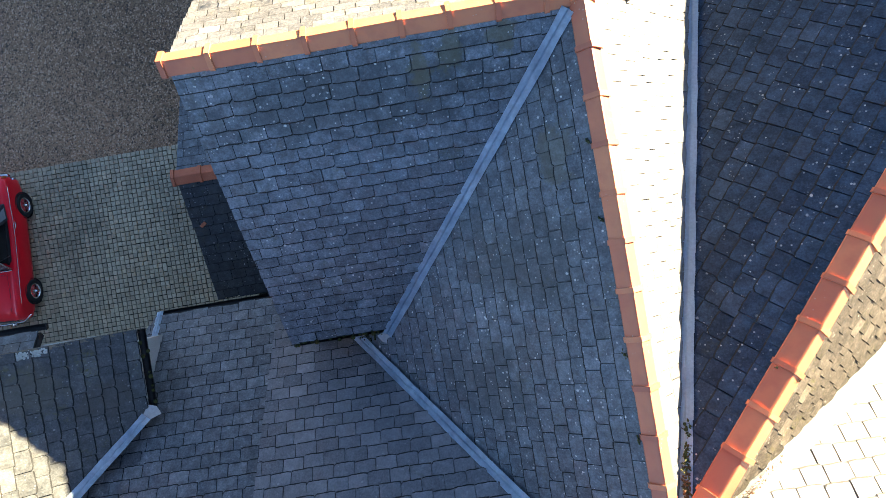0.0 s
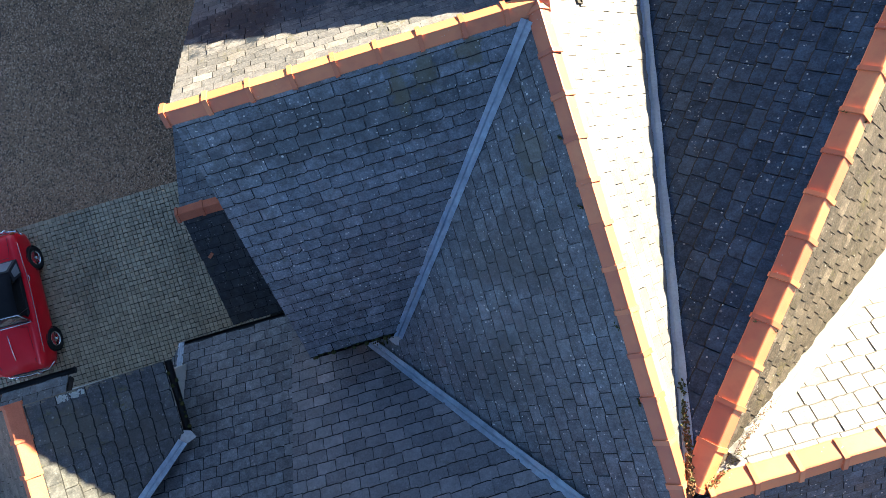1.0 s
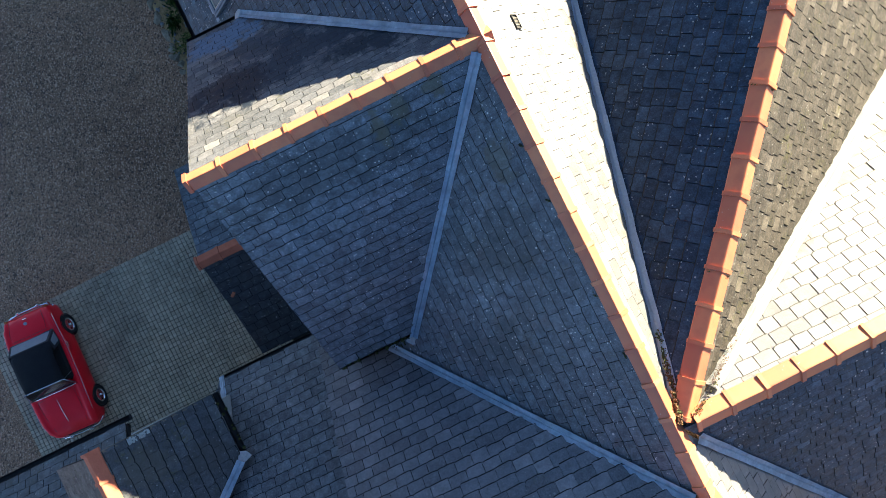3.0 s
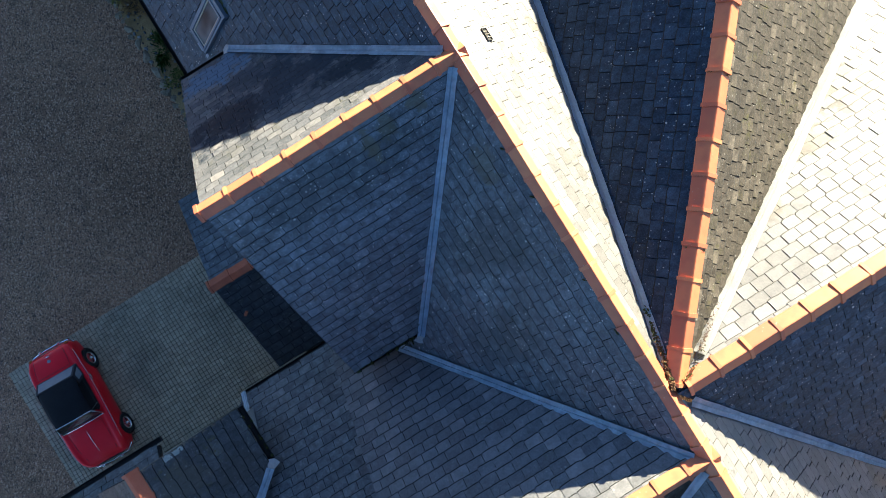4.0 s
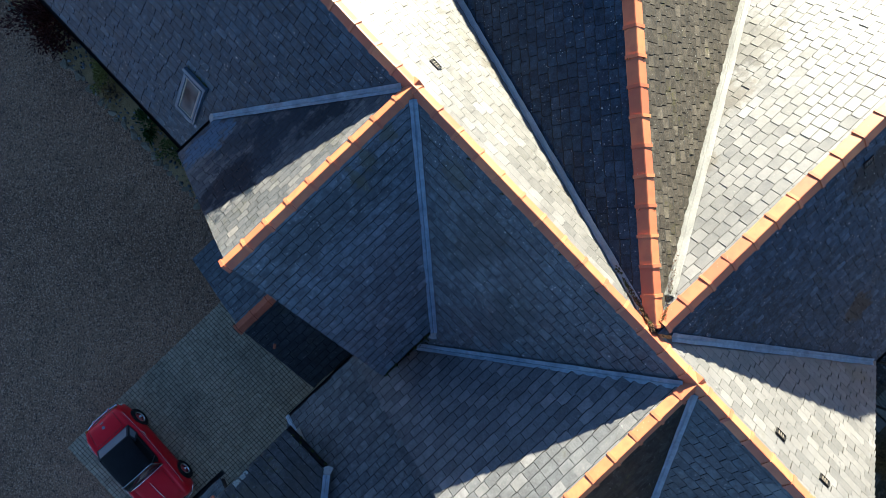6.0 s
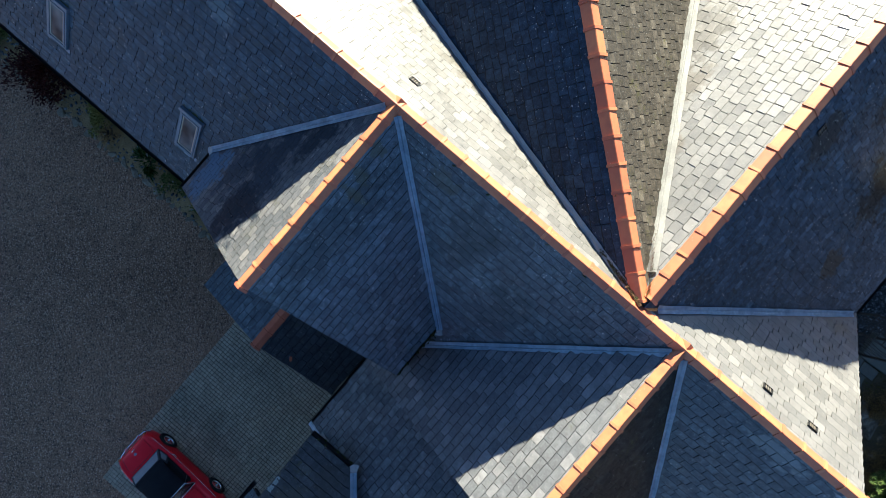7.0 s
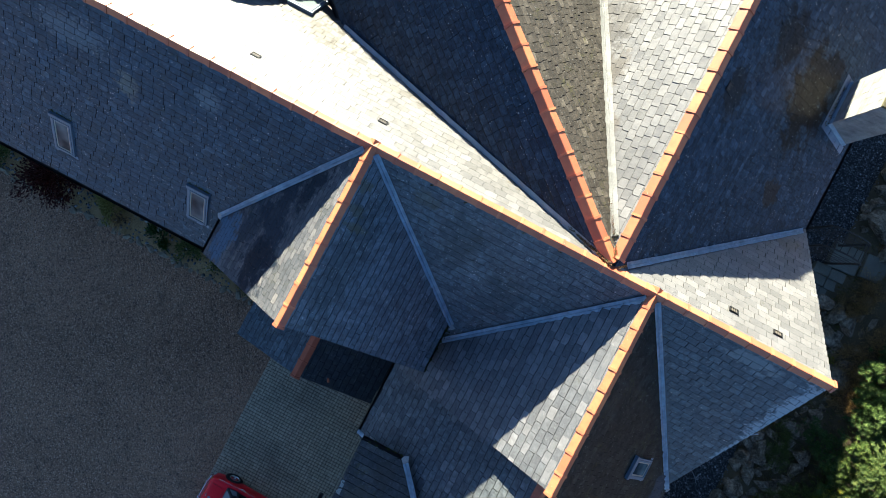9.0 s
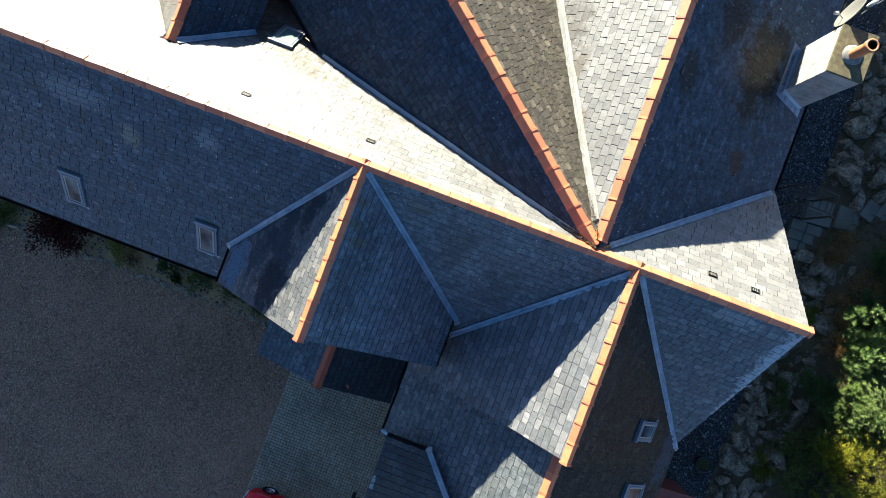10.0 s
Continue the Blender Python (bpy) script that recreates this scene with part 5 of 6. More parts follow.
# wheels
for sy in (0.70, 2.75):
    for sx in (-1, 1):
        wheel = new("wheel")
        wheel.parent = car
        wheel.matrix_basis = Matrix.Translation((sx * .637, sy, .28)) @ pose(0, 0, 0, 0, 90 * sx, 0)
        bm = bmesh.new()
        lathe(bm, [(.18, -.065), (.25, -.075), (.275, -.06), (.283, -.03), (.283, .03), (.275, .06), (.25, .075), (.18, .065), (.17, .0), (.18, -.065)], 28)
        part("tyre", bm, RUBBER, wheel, "black tyre", True)
        bm = bmesh.new()
        lathe(bm, [(.18, -.05), (.18, .06), (.17, .068), (.16, .06), (.155, .02), (.15, -.04)], 28)
        part("rim", bm, CHROME, wheel, "bright wire wheel rim", True)
        bm = bmesh.new()
        lathe(bm, [(.155, -.035), (.001, -.035)], 24)
        part("drum", bm, DARK, wheel, "dark brake drum")
        bm = bmesh.new()
        lathe(bm, [(.045, -.03), (.045, .05), (.028, .075), (.024, .10), (.001, .104)], 16)
        hub = part("hub", bm, CHROME, wheel, "chrome knock-on hub", True)
        for k in range(20):
            a, b = 2 * math.pi * k / 20, 2 * math.pi * (k + (.9 if k % 2 else -.9)) / 20
            bm = bmesh.new()
            tube(bm, [(.04 * math.cos(b), .04 * math.sin(b), .055 if k % 2 else .0), (.158 * math.cos(a), .158 * math.sin(a), .025)], .0045, 4)
            part("spoke", bm, CHROME, wheel)
        # Dark ring stands in for the shaded hollow of the wheel arch.
        bm = bmesh.new()
        lathe(bm, [(.315, -.12), (.315, .045), (.30, .048), (.29, -.1)], 28)
        part("arch", bm, DARK, wheel)
car.matrix_basis = Matrix.Translation((-12.31, 7.02, 0.058)) @ pose(0, 0, 0, 0, 0, 180 - 2.2) @ Matrix.Diagonal((1.07, 1.0, 1.0, 1.0))

# ---- stones, beds and planting ----
ROCK = Nodes("field_stone", 0.95, 0.0, 0.15)
c = ROCK.mix(ROCK.ramp(ROCK.noise(3.0, 5, 0.65), (0.35, 0.0), (0.65, 1.0)), (0.10, 0.078, 0.053), (0.33, 0.27, 0.19))
c = ROCK.mix(ROCK.ramp(ROCK.noise(1.4, 3), (0.55, 0.0), (0.7, 0.6)), c, (0.24, 0.17, 0.10))
c = ROCK.mix(ROCK.math('MULTIPLY', ROCK.ramp(ROCK.cells(14.0), (0.15, 1.0), (0.3, 0.0)), ROCK.ramp(ROCK.noise(4, 3), (0.5, 0.0), (0.65, 0.6))), c, (0.42, 0.41, 0.37))
c = ROCK.mix(0.8, c, ROCK.ramp(ROCK.noise(12.0, 7, 0.75), (0.33, 0.35), (0.5, 0.95), (0.66, 1.6)), 'MULTIPLY')
c = ROCK.mix(ROCK.ramp(ROCK.noise(5.0, 5, 0.7), (0.58, 0.0), (0.68, 0.7)), c, (0.05, 0.055, 0.02))
ROCK.colour(c)
ROCK.bump(ROCK.noise(9, 8, 0.75), 1.0, 0.06)
ROCK = ROCK.m


def stone(name, label, group, x, y, r, z=0.0, flat=0.55, seed=0, tall=1.0):
    rnd = random.Random(seed * 31 + 7)
    bm = bmesh.new()
    bmesh.ops.create_icosphere(bm, subdivisions=3, radius=1.0)
    off = Vector((rnd.uniform(0, 50), rnd.uniform(0, 50), rnd.uniform(0, 50)))
    cuts = [Vector((rnd.gauss(0, 1), rnd.gauss(0, 1), rnd.gauss(0.25, .6))).normalized() for i in range(7)]
    depth = [rnd.uniform(.38, .68) for i in cuts]
    for v in bm.verts:
        p = v.co.copy()
        for nrm, d in zip(cuts, depth):
            e = p.dot(nrm) - d
            if e > 0:
                p -= nrm * e
        p *= 1 + 0.09 * noise.noise(p * 1.8 + off) + 0.025 * noise.noise(p * 5 + off)
        v.co = p
    sx, sy = rnd.uniform(.8, 1.25), rnd.uniform(.7, 1.1)
    bmesh.ops.transform(bm, matrix=pose(0, 0, 0, rnd.uniform(-12, 12), rnd.uniform(-12, 12), rnd.uniform(0, 180)) @ Matrix.Diagonal((r * sx, r * sy, r * flat * tall, 1)), verts=bm.verts)
    ob = link(name, bm, ROCK)
    ob.location = (x, y, z + r * flat * 0.45)
    return tagged(ob, label, "rock", group)


ROCKS = ((0.07, -9.62, .42), (1.03, -10.41, .5), (2.12, -10.07, .36), (2.78, -10.5, .34), (3.3, -10.7, .36), (3.14, -9.58, .42), (2.3, -9.5, .5), (2.9, -10.0, .4), (0.45, -8.5, .42), (0.63, -9.43, .36),
         (-0.3, -9.5, .45), (-1.0, -9.35, .36), (-1.1, -10.1, .42), (-0.33, -10.4, .32), (-1.79, -10.64, .42), (-2.45, -9.4, .46), (-3.3, -9.35, .36), (-3.3, -10.1, .4), (-3.95, -9.3, .42), (-4.1, -10.2, .36),
         (-4.83, -9.46, .45), (-5.5, -9.9, .5), (6.61, -9.5, .62), (6.7, -10.4, .5), (5.9, -10.1, .45), (3.9, -10.2, .34), (8.3, -9.3, .6), (9.2, -9.5, .5))
for i, (x, y, r) in enumerate(ROCKS):
    stone("boulder", "rough grey-brown angular boulder in the garden bank", "boulders of the bank", x, y, r * 1.12, 0.05 + 0.16 * max(0, -y - 9.2), .6, i)

rnd = random.Random(91)
placed = [(x, y, r) for x, y, r in ROCKS]
for i in range(2500):
    x, y = rnd.uniform(-6.5, 3.3) if i % 5 else rnd.uniform(6.2, 12.5), rnd.uniform(-10.7, -8.85)
    r = rnd.uniform(.16, .40)
    if all((x - a) ** 2 + (y - b) ** 2 > (.60 * (r + c)) ** 2 for a, b, c in placed) and len(placed) < 210:
        placed.append((x, y, r))
        stone("boulder", "rough grey-brown angular boulder in the garden bank", "boulders of the bank", x, y, r * 1.15, 0.05 + 0.16 * max(0, -y - 9.2), .6, 400 + i)

SOIL = plain("garden_soil", (0.07, 0.056, 0.028), (0.15, 0.115, 0.06), 1.6, 1.0, 0.0, 1.0, 35.0, 0.03)
bm = bmesh.new()
nx, ny = 60, 36
grid = [[bm.verts.new((x, y, 0.012 + (max(0, -y - 8.9) * .2 if y > -13 else .82) + (0.10 * (noise.noise((x * .9, y * .9, 0)) + .5) if 0 < i < nx and 0 < j < ny else -.0))) for i in range(nx + 1) for x in [-9 + 23 * i / nx]] for j in range(ny + 1) for y in [-8.75 - 9 * j / ny]]
for j in range(ny):
    for i in range(nx):
        bm.faces.new((grid[j][i], grid[j][i + 1], grid[j + 1][i + 1], grid[j + 1][i]))
tagged(link("garden_bank", bm, SOIL, smooth=True), "dark earth bank with low growth", "soil", "", "structure")

GRAVEL = Nodes("grey_gravel", 0.9)
c = GRAVEL.cells(26.0, out="Color")
bw = GRAVEL.add("ShaderNodeRGBToBW")
GRAVEL.put(bw.inputs[0], c)
c = GRAVEL.ramp(bw.outputs[0], (0.2, (0.035, 0.036, 0.038)), (0.6, (0.11, 0.112, 0.115)), (0.9, (0.26, 0.26, 0.255)))
# Chip borders are painted dark for the shade between stones.
c = GRAVEL.mix(GRAVEL.ramp(GRAVEL.cells(26.0), (0.25, 0.0), (0.55, 0.9)), c, (0.012, 0.012, 0.012))
GRAVEL.colour(c)
GRAVEL.bump(GRAVEL.cells(26.0), 1.0, 0.03)
GRAVEL = GRAVEL.m
bm = bmesh.new()
prism(bm, [(-9, -5.1, 0.006), (-9, -9.1, 0.006), (15, -9.1, 0.006), (15, -5.1, 0.006)], (0, 0, -.05))
tagged(link("gravel_strip", bm, GRAVEL), "grey loose gravel beside the house", "gravel", "", "structure")


def pebbles(name, label, n, where, size, material, seed):
    """A scatter of small stones in one mesh."""
    rnd = random.Random(seed)
    t = bmesh.new()
    bmesh.ops.create_icosphere(t, subdivisions=1, radius=1)
    tv, tf = [v.co.copy() for v in t.verts], [tuple(v.index for v in f.verts) for f in t.faces]
    t.free()
    verts, faces = [], []
    for i in range(n):
        x, y, z = where(rnd)
        r = rnd.uniform(*size)
        m = Matrix.Translation((x, y, z + r * .3)) @ Euler((rnd.random() * 6, rnd.random() * 6, rnd.random() * 6)).to_matrix().to_4x4() @ Matrix.Diagonal((r * rnd.uniform(.8, 1.5), r, r * rnd.uniform(.4, .8), 1))
        b = len(verts)
        verts += [m @ v for v in tv]
        faces += [tuple(b + k for k in f) for f in tf]
    me = bpy.data.meshes.new(name)
    me.from_pydata(verts, [], faces)
    me.materials.append(material)
    return tagged(new(name, me), label, "stones", "", "stuff")


PEBBLE = Nodes("pebble", 0.8)
PEBBLE.colour(PEBBLE.ramp(PEBBLE.rand(), (0.0, (0.035, 0.037, 0.04)), (0.6, (0.13, 0.137, 0.145)), (0.9, (0.25, 0.255, 0.255)), (1.0, (0.45, 0.44, 0.42))))
PEBBLE = PEBBLE.m
pebbles("gravel_stones", "loose grey gravel stones", 9000, lambda g: (g.uniform(-7.5, 12.5), g.uniform(-9.0, -5.4), 0.008), (.018, .04), PEBBLE, 3)

# slab steps
SLAB = plain("stone_slab", (0.13, 0.122, 0.09), (0.20, 0.185, 0.14), 2.0, 0.85, 0.0, 0.6, 40.0, 0.008)
for i, (x, y, w, d, z, a) in enumerate(((4.3, -8.42, .36, .56, .16, 3), (4.3, -9.0, .36, .56, .16, 3), (3.94, -8.45, .36, .56, .10, 3), (3.94, -9.02, .36, .54, .10, 3), (3.57, -8.45, .36, .5, .05, 3), (3.57, -8.97, .36, .5, .05, 3),
                                        (4.98, -8.95, .92, 1.0, .22, 4), (5.08, -9.95, .85, .8, .3, 4), (5.62, -10.55, .7, .5, .42, -18), (5.78, -11.08, .7, .5, .46, -18))):
    bm = bmesh.new()
    box(bm, -w / 2, -d / 2, -.3, w / 2, d / 2, 0.05)
    bmesh.ops.bevel(bm, geom=bm.edges[:], offset=0.012, segments=1, affect='EDGES')
    ob = link("stone_slab", bm, SLAB)
    ob.matrix_basis = pose(x, y, z, 0, 0, a)
    tagged(ob, "grey-green stone paving slab on the garden steps", "paving slab", "garden step slabs")

# curved trellis arch beside the steps
WOOD = plain("weathered_wood", (0.05, 0.036, 0.026), (0.085, 0.063, 0.048), 6.0, 0.8)
arch = thing("trellis_arch", "weathered brown wooden lattice garden arch", "trellis", at=(4.9, -7.85, 0))
for sy in (-.65, .65):
    for sx in (-.35, .35):
        bm = bmesh.new()
        box(bm, sx - .03, sy - .03, 0, sx + .03, sy + .03, 1.75)
        part("post", bm, WOOD, arch)
for sx in (-.35, .35):
    strip("hoop", [(sx, .72 * math.cos(a), 1.72 + .38 * math.sin(a)) for a in [math.pi * i / 12 for i in range(13)]], .03, WOOD, arch)
for i in range(9):
    a = math.pi * (i + .5) / 9
    strip("lath", [(-.37, .70 * math.cos(a), 1.73 + .37 * math.sin(a)), (.37, .70 * math.cos(a), 1.73 + .37 * math.sin(a))], .014, WOOD, arch)
for sx in (-.35, .35):
    for i in range(6):
        z0 = .25 + i * .25
        strip("lath", [(sx, -.65, z0), (sx, .65, z0 + .3)], .01, WOOD, arch)
        strip("lath", [(sx, .65, z0), (sx, -.65, z0 + .3)], .01, WOOD, arch)

# left bed along the main wall
bm = bmesh.new()
rnd = random.Random(12)
edge = [(-5.95 + .12 * noise.noise((y * .7, 3, 1)), y) for y in [8.2 + i * .5 for i in range(26)]]
ringp = [(-4.2, 20.7), (-4.2, 8.2)] + edge
top_v = [bm.verts.new((x, y, .05)) for x, y in ringp]
bm.faces.new(top_v)
res = bmesh.ops.extrude_face_region(bm, geom=bm.faces[:])
bmesh.ops.translate(bm, vec=(0, 0, -.1), verts=[v for v in res["geom"] if isinstance(v, bmesh.types.BMVert)])
BED = plain("grassy_soil", (0.24, 0.165, 0.068), (0.48, 0.335, 0.16), 2.2, 1.0, 0.0, 1.0, 28.0, 0.03)
tagged(link("flower_bed", bm, BED), "narrow bed of dry soil and moss along the wall", "soil", "", "structure")
y = 8.4
i = 0
while y < 20:
    r = rnd.uniform(.11, .22)
    stone("edging_stone", "flat grey edging stone of the flower bed", "edging stones", -5.97 + .12 * noise.noise((y * .7, 3, 1)) + rnd.uniform(-.05, .05), y, r, 0.0, .5, 200 + i)
    y += r * rnd.uniform(1.5, 2.2)
    i += 1
EDGING = plain("edging_stone", (0.17, 0.14, 0.095), (0.33, 0.275, 0.195), 7.0, 0.9, 0.0, 0.8, 40.0, 0.02)
for ob in scene.objects:
    if ob.name.startswith("edging_stone"):
        ob.data.materials[0] = EDGING
PALE_STONE = plain("pale_stone", (0.38, 0.38, 0.36), (0.5, 0.5, 0.47), 6.0, 0.8)
for i, (x, y, r) in enumerate(((-5.22, 12.75, .11), (-5.3, 13.12, .08), (-5.2, 13.26, .075), (-5.12, 13.45, .07), (-5.5, 16.2, .07))):
    ob = stone("round_stone", "smooth pale round stone in the bed", "pale stones", x, y, r, .05, .8, 300 + i)
    ob.data.materials[0] = PALE_STONE


pebbles("bed_stones", "small grey stones on the flower bed soil", 700, lambda g: (g.uniform(-5.95, -4.5), g.uniform(8.6, 20), 0.05), (.02, .065), PEBBLE, 14)


def leaf_material(name, a, b, c):
    n = Nodes(name, 0.6, 0.0, 0.2)
    n.colour(n.ramp(n.rand(), (0.0, a), (0.55, b), (1.0, c)))
    return n.m


def bush(name, label, x, y, z, radius, height, leaves, size, material, seed, slim=0.4, stems=9, whorl=0, flat=0.0):
    """A shrub: tapered stems out of one foot, and many small folded leaves on an uneven crown with gaps."""
    rnd = random.Random(seed)
    top = thing(name, label, "shrub", at=(x, y, z))
    bm = bmesh.new()
    tips = []
    for i in range(stems):
        a, k = rnd.uniform(0, 6.28), rnd.uniform(.2, .95) ** .7
        tip = Vector((math.cos(a) * radius * k, math.sin(a) * radius * k, height * (1 - .55 * k * k) * rnd.uniform(.75, 1.05)))
        mid = tip * .5 + Vector((rnd.uniform(-.1, .1), rnd.uniform(-.1, .1), height * .12))
        tube(bm, [(0, 0, -.03), mid, tip], [.03 * radius + .006, .018 * radius + .004, .004], 6)
        tips.append(tip)
        for j in range(3):
            t2 = mid.lerp(tip, rnd.random()) + Vector((rnd.gauss(0, .22), rnd.gauss(0, .22), rnd.gauss(.08, .1))) * radius
            tube(bm, [mid, (mid + t2) / 2 + Vector((0, 0, .03)), t2], [.012 * radius + .003, .006, .003], 5)
            tips.append(t2)
    part("stem", bm, WOOD, top)
    clumps = [t + Vector((rnd.gauss(0, .1), rnd.gauss(0, .1), rnd.gauss(0, .06))) * radius for t in tips for i in range(3)]
    verts, faces = [], []

    def leaf(p, d, up, ln):
        s = d.cross(up)
        if s.length < 1e-3:
            s = d.orthogonal()
        s = s.normalized() * ln * slim
        n2 = s.cross(d).normalized() * ln * .12
        b = len(verts)
        verts.extend([p, p + d * ln * .5 + s * .5 + n2, p + d * ln, p + d * ln * .5 - s * .5 + n2, p + d * ln * .5 - n2 * .3])
        faces.extend([(b, b + 1, b + 4), (b + 1, b + 2, b + 4), (b + 2, b + 3, b + 4), (b + 3, b, b + 4)])

    done = 0
    while done < leaves:
        c = rnd.choice(clumps)
        p = c + Vector((rnd.gauss(0, .13), rnd.gauss(0, .13), rnd.gauss(0, .08))) * radius
        if p.z < .02:
            continue
        out = (p - Vector((0, 0, height * .35))).normalized()
        if whorl:
            turn0 = rnd.uniform(0, 6.28)
            ax = (out + Vector((0, 0, .7))).normalized()
            e1 = ax.orthogonal().normalized()
            e2 = ax.cross(e1)
            for w in range(whorl):
                a = turn0 + 6.28 * w / whorl
                d = (e1 * math.cos(a) + e2 * math.sin(a) + ax * rnd.uniform(.1, .5)).normalized()
                leaf(p, d, ax, size * rnd.uniform(.7, 1.15))
            done += whorl
        else:
            d = (out + Vector((rnd.gauss(0, .6), rnd.gauss(0, .6), rnd.gauss(.1, .5)))).normalized()
            leaf(p, d, Vector((rnd.gauss(0, .5), rnd.gauss(0, .5), 1)).normalized(), size * rnd.uniform(.6, 1.2))
            done += 1
    me = bpy.data.meshes.new("leaves")
    me.from_pydata(verts, [], faces)
    me.materials.append(material)
    ob = new("leaves", me)
    ob.parent = top
    tagged(ob, kind="stuff")
    return top


L_PALE = leaf_material("leaf_pale_green", (0.022, 0.044, 0.008), (0.052, 0.082, 0.014), (0.105, 0.128, 0.028))
L_YELLOW = leaf_material("leaf_yellow_green", (0.060, 0.074, 0.004), (0.150, 0.156, 0.006), (0.26, 0.24, 0.012))
L_GREEN = leaf_material("leaf_green", (0.030, 0.056, 0.013), (0.066, 0.108, 0.026), (0.115, 0.16, 0.044))
L_BROWN = leaf_material("leaf_heather", (0.16, 0.098, 0.036), (0.32, 0.195, 0.072), (0.44, 0.30, 0.11))
L_DARK = leaf_material("leaf_burgundy", (0.032, 0.008, 0.007), (0.060, 0.014, 0.011), (0.10, 0.030, 0.018))
L_OLIVE = leaf_material("leaf_olive_yellow", (0.13, 0.12, 0.03), (0.24, 0.22, 0.055), (0.38, 0.34, 0.11))
L_DULL = leaf_material("leaf_dull_green", (0.055, 0.07, 0.016), (0.115, 0.135, 0.034), (0.20, 0.215, 0.06))
bush("rhododendron", "broad pale-leaved evergreen shrub catching the sun", -1.6, -11.75, .5, 1.15, 2.9, 7000, .125, L_PALE, 1, .36, 20, 7)
bush("conifer_shrub", "bright yellow-green bushy conifer in the sun", -3.4, -12.2, .5, 1.45, 2.9, 11000, .105, L_YELLOW, 2, .3, 26, 5)
bush("rhododendron", "deep green whorled evergreen shrub in shade", 1.7, -11.5, .4, 1.0, 1.35, 2800, .15, L_GREEN, 3, .3, 12, 7)
bush("conifer_shrub", "fresh green feathery shrub on the bank", 3.9, -11.5, .4, 0.9, 1.3, 3200, .12, L_GREEN, 4, .25, 12, 5)
bush("conifer_shrub", "dark green feathery shrub in shade", -1.2, -10.9, .3, 0.75, 1.2, 2600, .1, L_GREEN, 5, .25, 11, 5)
bush("conifer_shrub", "shaded yellow-green low conifer", -4.0, -11.3, .35, 1.0, 1.2, 3200, .1, L_DULL, 6, .25, 12, 5)
bush("rhododendron", "large green whorled evergreen shrub on the bank", 0.2, -12.2, .5, 1.1, 1.2, 5200, .125, L_GREEN, 31, .34, 16, 7)
bush("heather", "broad rusty brown heather mass on the bank", 2.45, -11.2, .3, .95, .7, 5600, .06, L_BROWN, 32, .25, 18)
bush("heather", "rusty brown heather clump beside the slabs", 4.15, -10.15, .2, .6, .5, 2800, .06, L_BROWN, 33, .25, 12)
bush("conifer_shrub", "green feathery shrub above the heather", 3.0, -12.5, .5, 1.1, 1.4, 3600, .11, L_GREEN, 34, .25, 14, 5)
bush("conifer_shrub", "dull green spreading shrub in shade", -2.9, -11.1, .3, 0.95, 1.0, 3600, .10, L_DULL, 35, .25, 14, 5)
bush("low_conifer", "low dull green cushion shrub among rocks", -2.2, -10.0, .1, .5, .45, 2200, .06, L_DULL, 36, .3, 12)
bush("low_conifer", "low olive cushion shrub among rocks", -3.6, -10.5, .2, .5, .45, 2200, .06, L_DULL, 37, .3, 12)
bush("heather", "rusty brown heather clump", 0.9, -11.0, .3, .75, .6, 3600, .06, L_BROWN, 7, .25, 14)
bush("heather", "rusty brown heather clump", 3.55, -9.85, .2, .5, .45, 2200, .06, L_BROWN, 8, .25, 12)
bush("heather", "brown and green heather clump", 1.95, -10.7, .3, .6, .5, 2600, .06, L_BROWN, 9, .25, 12)
bush("low_conifer", "small yellow-green spreading conifer among rocks", 1.35, -9.75, .1, .45, .4, 1900, .07, L_YELLOW, 10, .3, 10, 5)
bush("low_conifer", "low dark green cushion shrub", -1.65, -9.65, .1, .5, .45, 2200, .06, L_DULL, 11, .3, 12)
bush("low_conifer", "low dark green cushion shrub", -4.4, -10.2, .2, .5, .4, 2400, .06, L_YELLOW, 12, .3, 12)
bush("grass_clump", "dry straw-brown ornamental grass clump", 4.7, -6.9, 0, .38, .75, 1500, .2, L_BROWN, 13, .06, 8)
bush("conifer_shrub", "dark green feathery shrub in shade", -5.6, -12.0, .5, 1.1, 1.3, 2600, .11, L_DULL, 14, .25, 12, 5)
bush("conifer_shrub", "dark green feathery shrub in shade", 5.4, -12.6, .5, 1.1, 1.3, 2600, .11, L_GREEN, 15, .25, 12, 5)
bush("burgundy_shrub", "dark burgundy shrub against the wall", -5.15, 16.6, .05, 1.0, 1.0, 5200, .12, L_DARK, 16, .45, 18)
bush("low_shrub", "yellow-green low shrub in the bed", -5.0, 14.5, .05, .55, .5, 2600, .09, L_OLIVE, 17, .45, 10)
bush("low_shrub", "brown twiggy low shrub in the bed", -5.5, 14.1, .05, .38, .4, 900, .05, L_BROWN, 18, .3, 12)
bush("tufted_plant", "spiky green tufted plant in the bed", -5.4, 12.55, .05, .38, .4, 520, .2, L_GREEN, 19, .1, 6)
bush("low_shrub", "dark mossy low shrub by the corner", -5.4, 11.4, .05, .45, .5, 1700, .08, L_DULL, 20, .4, 12)
bush("low_shrub", "yellow-green trailing shrub by the corner", -5.1, 10.0, .05, .5, .45, 1900, .09, L_DULL, 21, .45, 12)
bush("low_shrub", "green mossy low shrub in the bed", -5.5, 19.0, .05, .6, .5, 2000, .09, L_DULL, 22, .4, 12)
bush("low_shrub", "dark trailing shrub beneath the gable", -5.3, 9.0, .05, .5, .45, 1700, .08, L_DULL, 23, .4, 12)

rnd = random.Random(55)
verts, faces = [], []
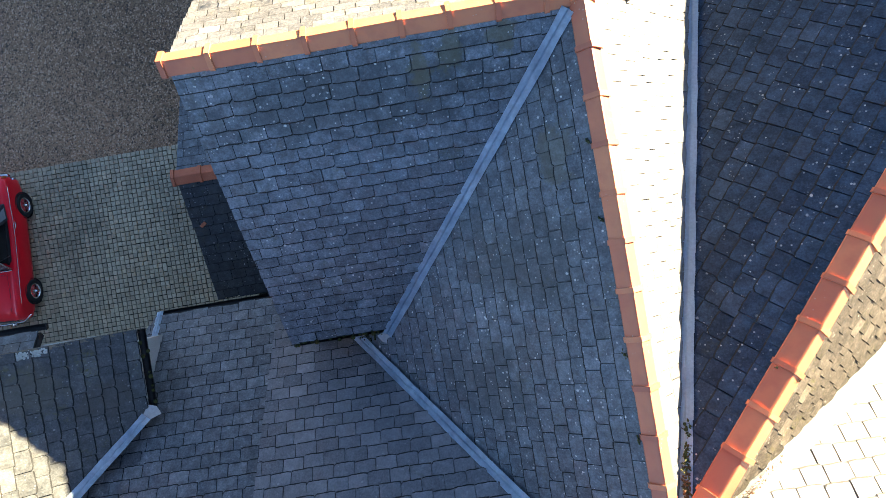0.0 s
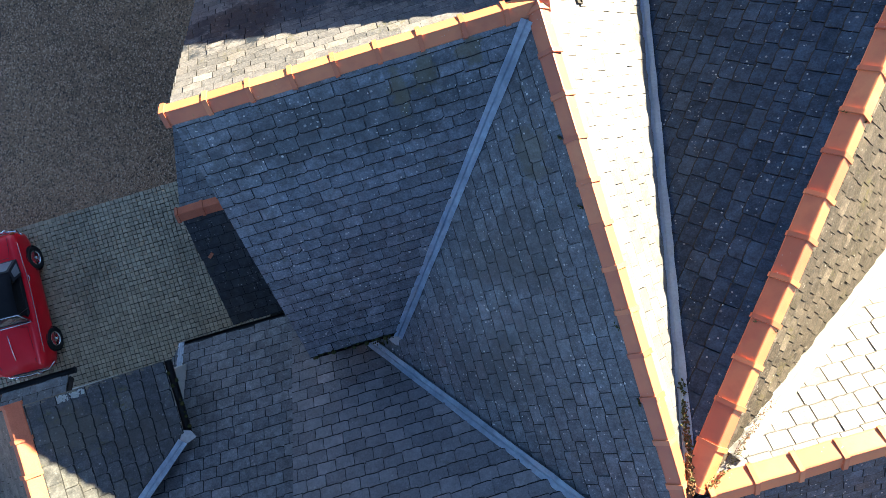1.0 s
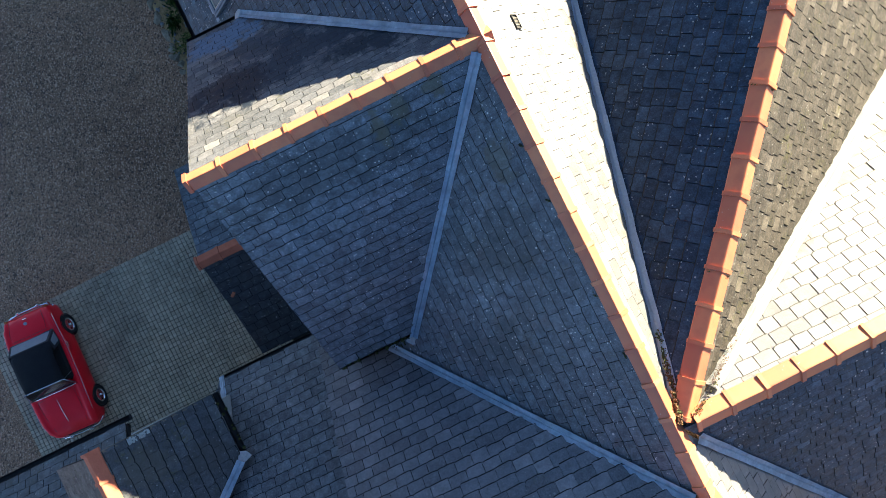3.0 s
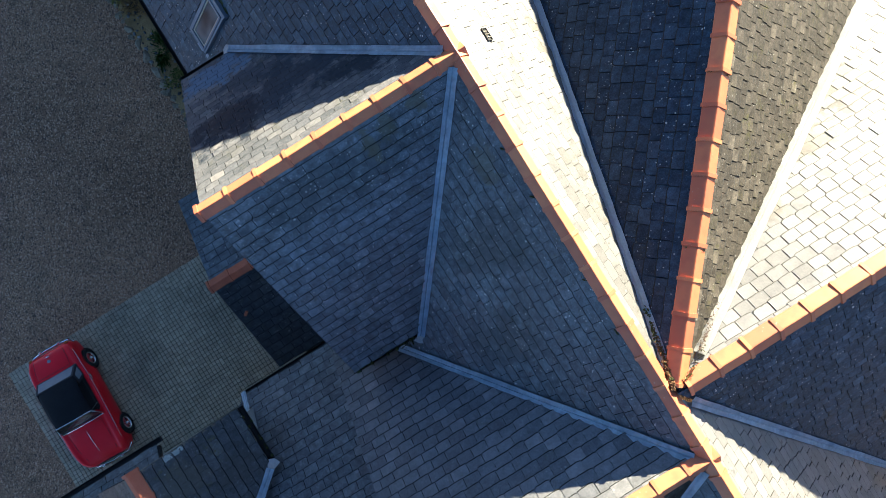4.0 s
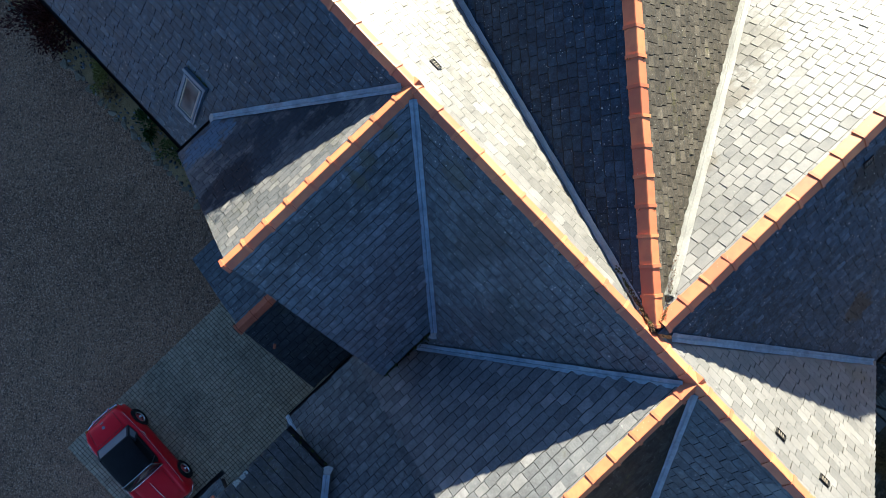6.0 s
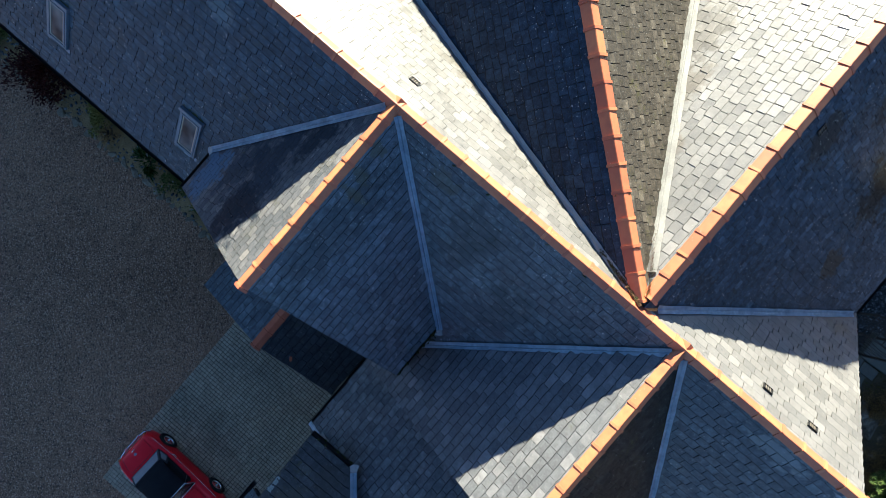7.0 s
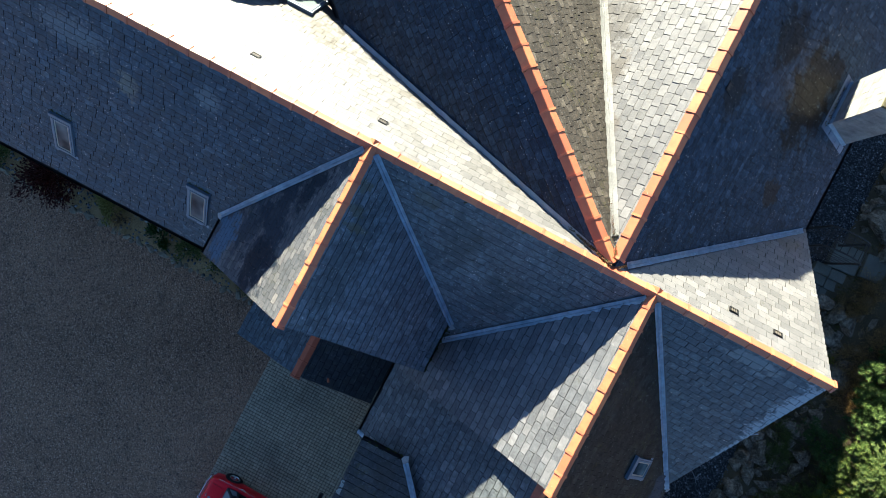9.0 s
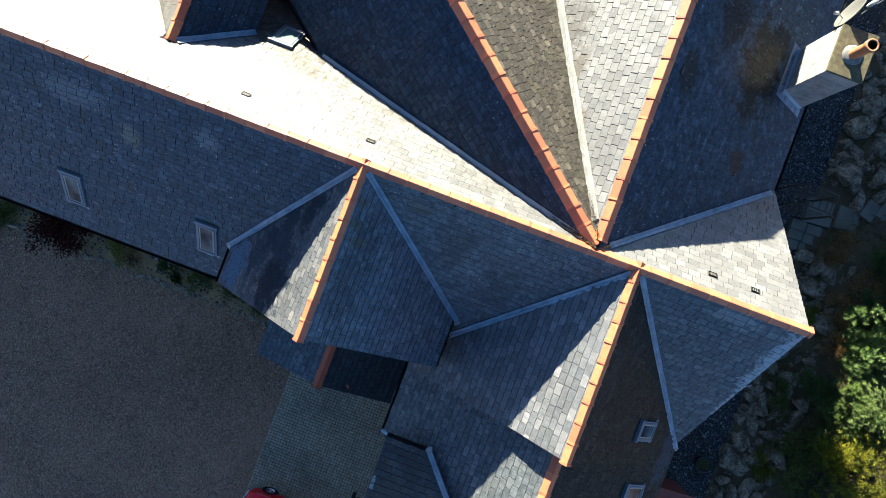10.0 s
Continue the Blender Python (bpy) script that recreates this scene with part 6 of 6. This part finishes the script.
for i in range(9000):
    x, y = rnd.uniform(-8.5, 13.5), -9.2 - abs(rnd.gauss(0, 2.2))
    z = 0.02 + max(0, -y - 8.9) * .2 + .04
    d = Vector((rnd.gauss(0, .6), rnd.gauss(0, .6), rnd.uniform(.3, 1))).normalized() * rnd.uniform(.06, .16)
    sd = d.orthogonal().normalized() * rnd.uniform(.012, .035)
    b = len(verts)
    p = Vector((x, y, z))
    verts += [p - sd, p + sd, p + d + sd * .3, p + d - sd * .3]
    faces.append((b, b + 1, b + 2, b + 3))
me = bpy.data.meshes.new("ground_cover")
me.from_pydata(verts, [], faces)
me.materials.append(leaf_material("leaf_ground_cover", (0.06, 0.07, 0.018), (0.14, 0.125, 0.04), (0.24, 0.165, 0.065)))
tagged(new("ground_cover", me), "low brown and green ground cover on the bank", "ground cover", "", "stuff")

# red-stained lean-to in the angle of the south wing
shed = thing("lean_to", "red-brown painted board lean-to roof", "lean-to", at=(-6.42, -6.5, 0))
RED_BOARD = plain("red_painted_board", (0.15, 0.032, 0.018), (0.20, 0.044, 0.025), 3.0, 0.6)
bm = bmesh.new()
prism(bm, [(.35, .9, 2.25), (-1.6, .9, 2.25), (-1.6, -1.1, 1.75), (.35, -1.1, 1.75)], (0, 0, -.06))
part("roof", bm, RED_BOARD, shed)
bm = bmesh.new()
box(bm, -1.5, -1.0, 0, .27, -.92, 1.7)
part("front", bm, RED_BOARD, shed)
bm = bmesh.new()
box(bm, .2, -.92, 0, .27, .9, 1.7)
part("side", bm, RED_BOARD, shed)

# white crossed-leg stand on the gravel
stand = thing("folding_stand", "small white metal crossed-leg stand", "stand", at=(-4.2, -7.85, 0))
for a in (45, 135):
    c1, s1 = math.cos(radians(a)) * .24, math.sin(radians(a)) * .24
    strip("leg", [(-c1, -s1, .02), (0, 0, .22), (c1, s1, .02)], .016, WHITE, stand)
strip("hub", [(0, 0, .16), (0, 0, .36)], .022, WHITE, stand)
tub = thing("planter", "round dark plant tub on the gravel", "planter", at=(-5.15, -8.15, 0))
bm = bmesh.new()
lathe(bm, [(.001, 0.0), (.22, 0.0), (.27, .34), (.30, .35), (.30, .38), (.25, .38), (.24, .3), (.001, .3)], 24)
part("tub", bm, BLACK, tub, "", True)
bm = bmesh.new()
rnd = random.Random(4)
for i in range(90):
    a, k = rnd.uniform(0, 6.28), rnd.random() ** .5 * .22
    bmesh.ops.create_icosphere(bm, subdivisions=1, radius=rnd.uniform(.02, .05), matrix=Matrix.Translation((math.cos(a) * k, math.sin(a) * k, .33)))
part("plants", bm, MOSS, tub, "dull green planting")
spout = thing("overflow_pipe", "grey pipe end at the gable foot", "pipe", at=(-1.9, -5.2, 6.2))
strip("pipe", [(0, 0.0, -.05), (.06, -.2, -.06), (.2, -.42, -.08)], .018, LEAD_SHADED, spout)

# ---- pieces: slates and setts ----
lay_setts()
for job in JOBS:
    lay_slates(*job)
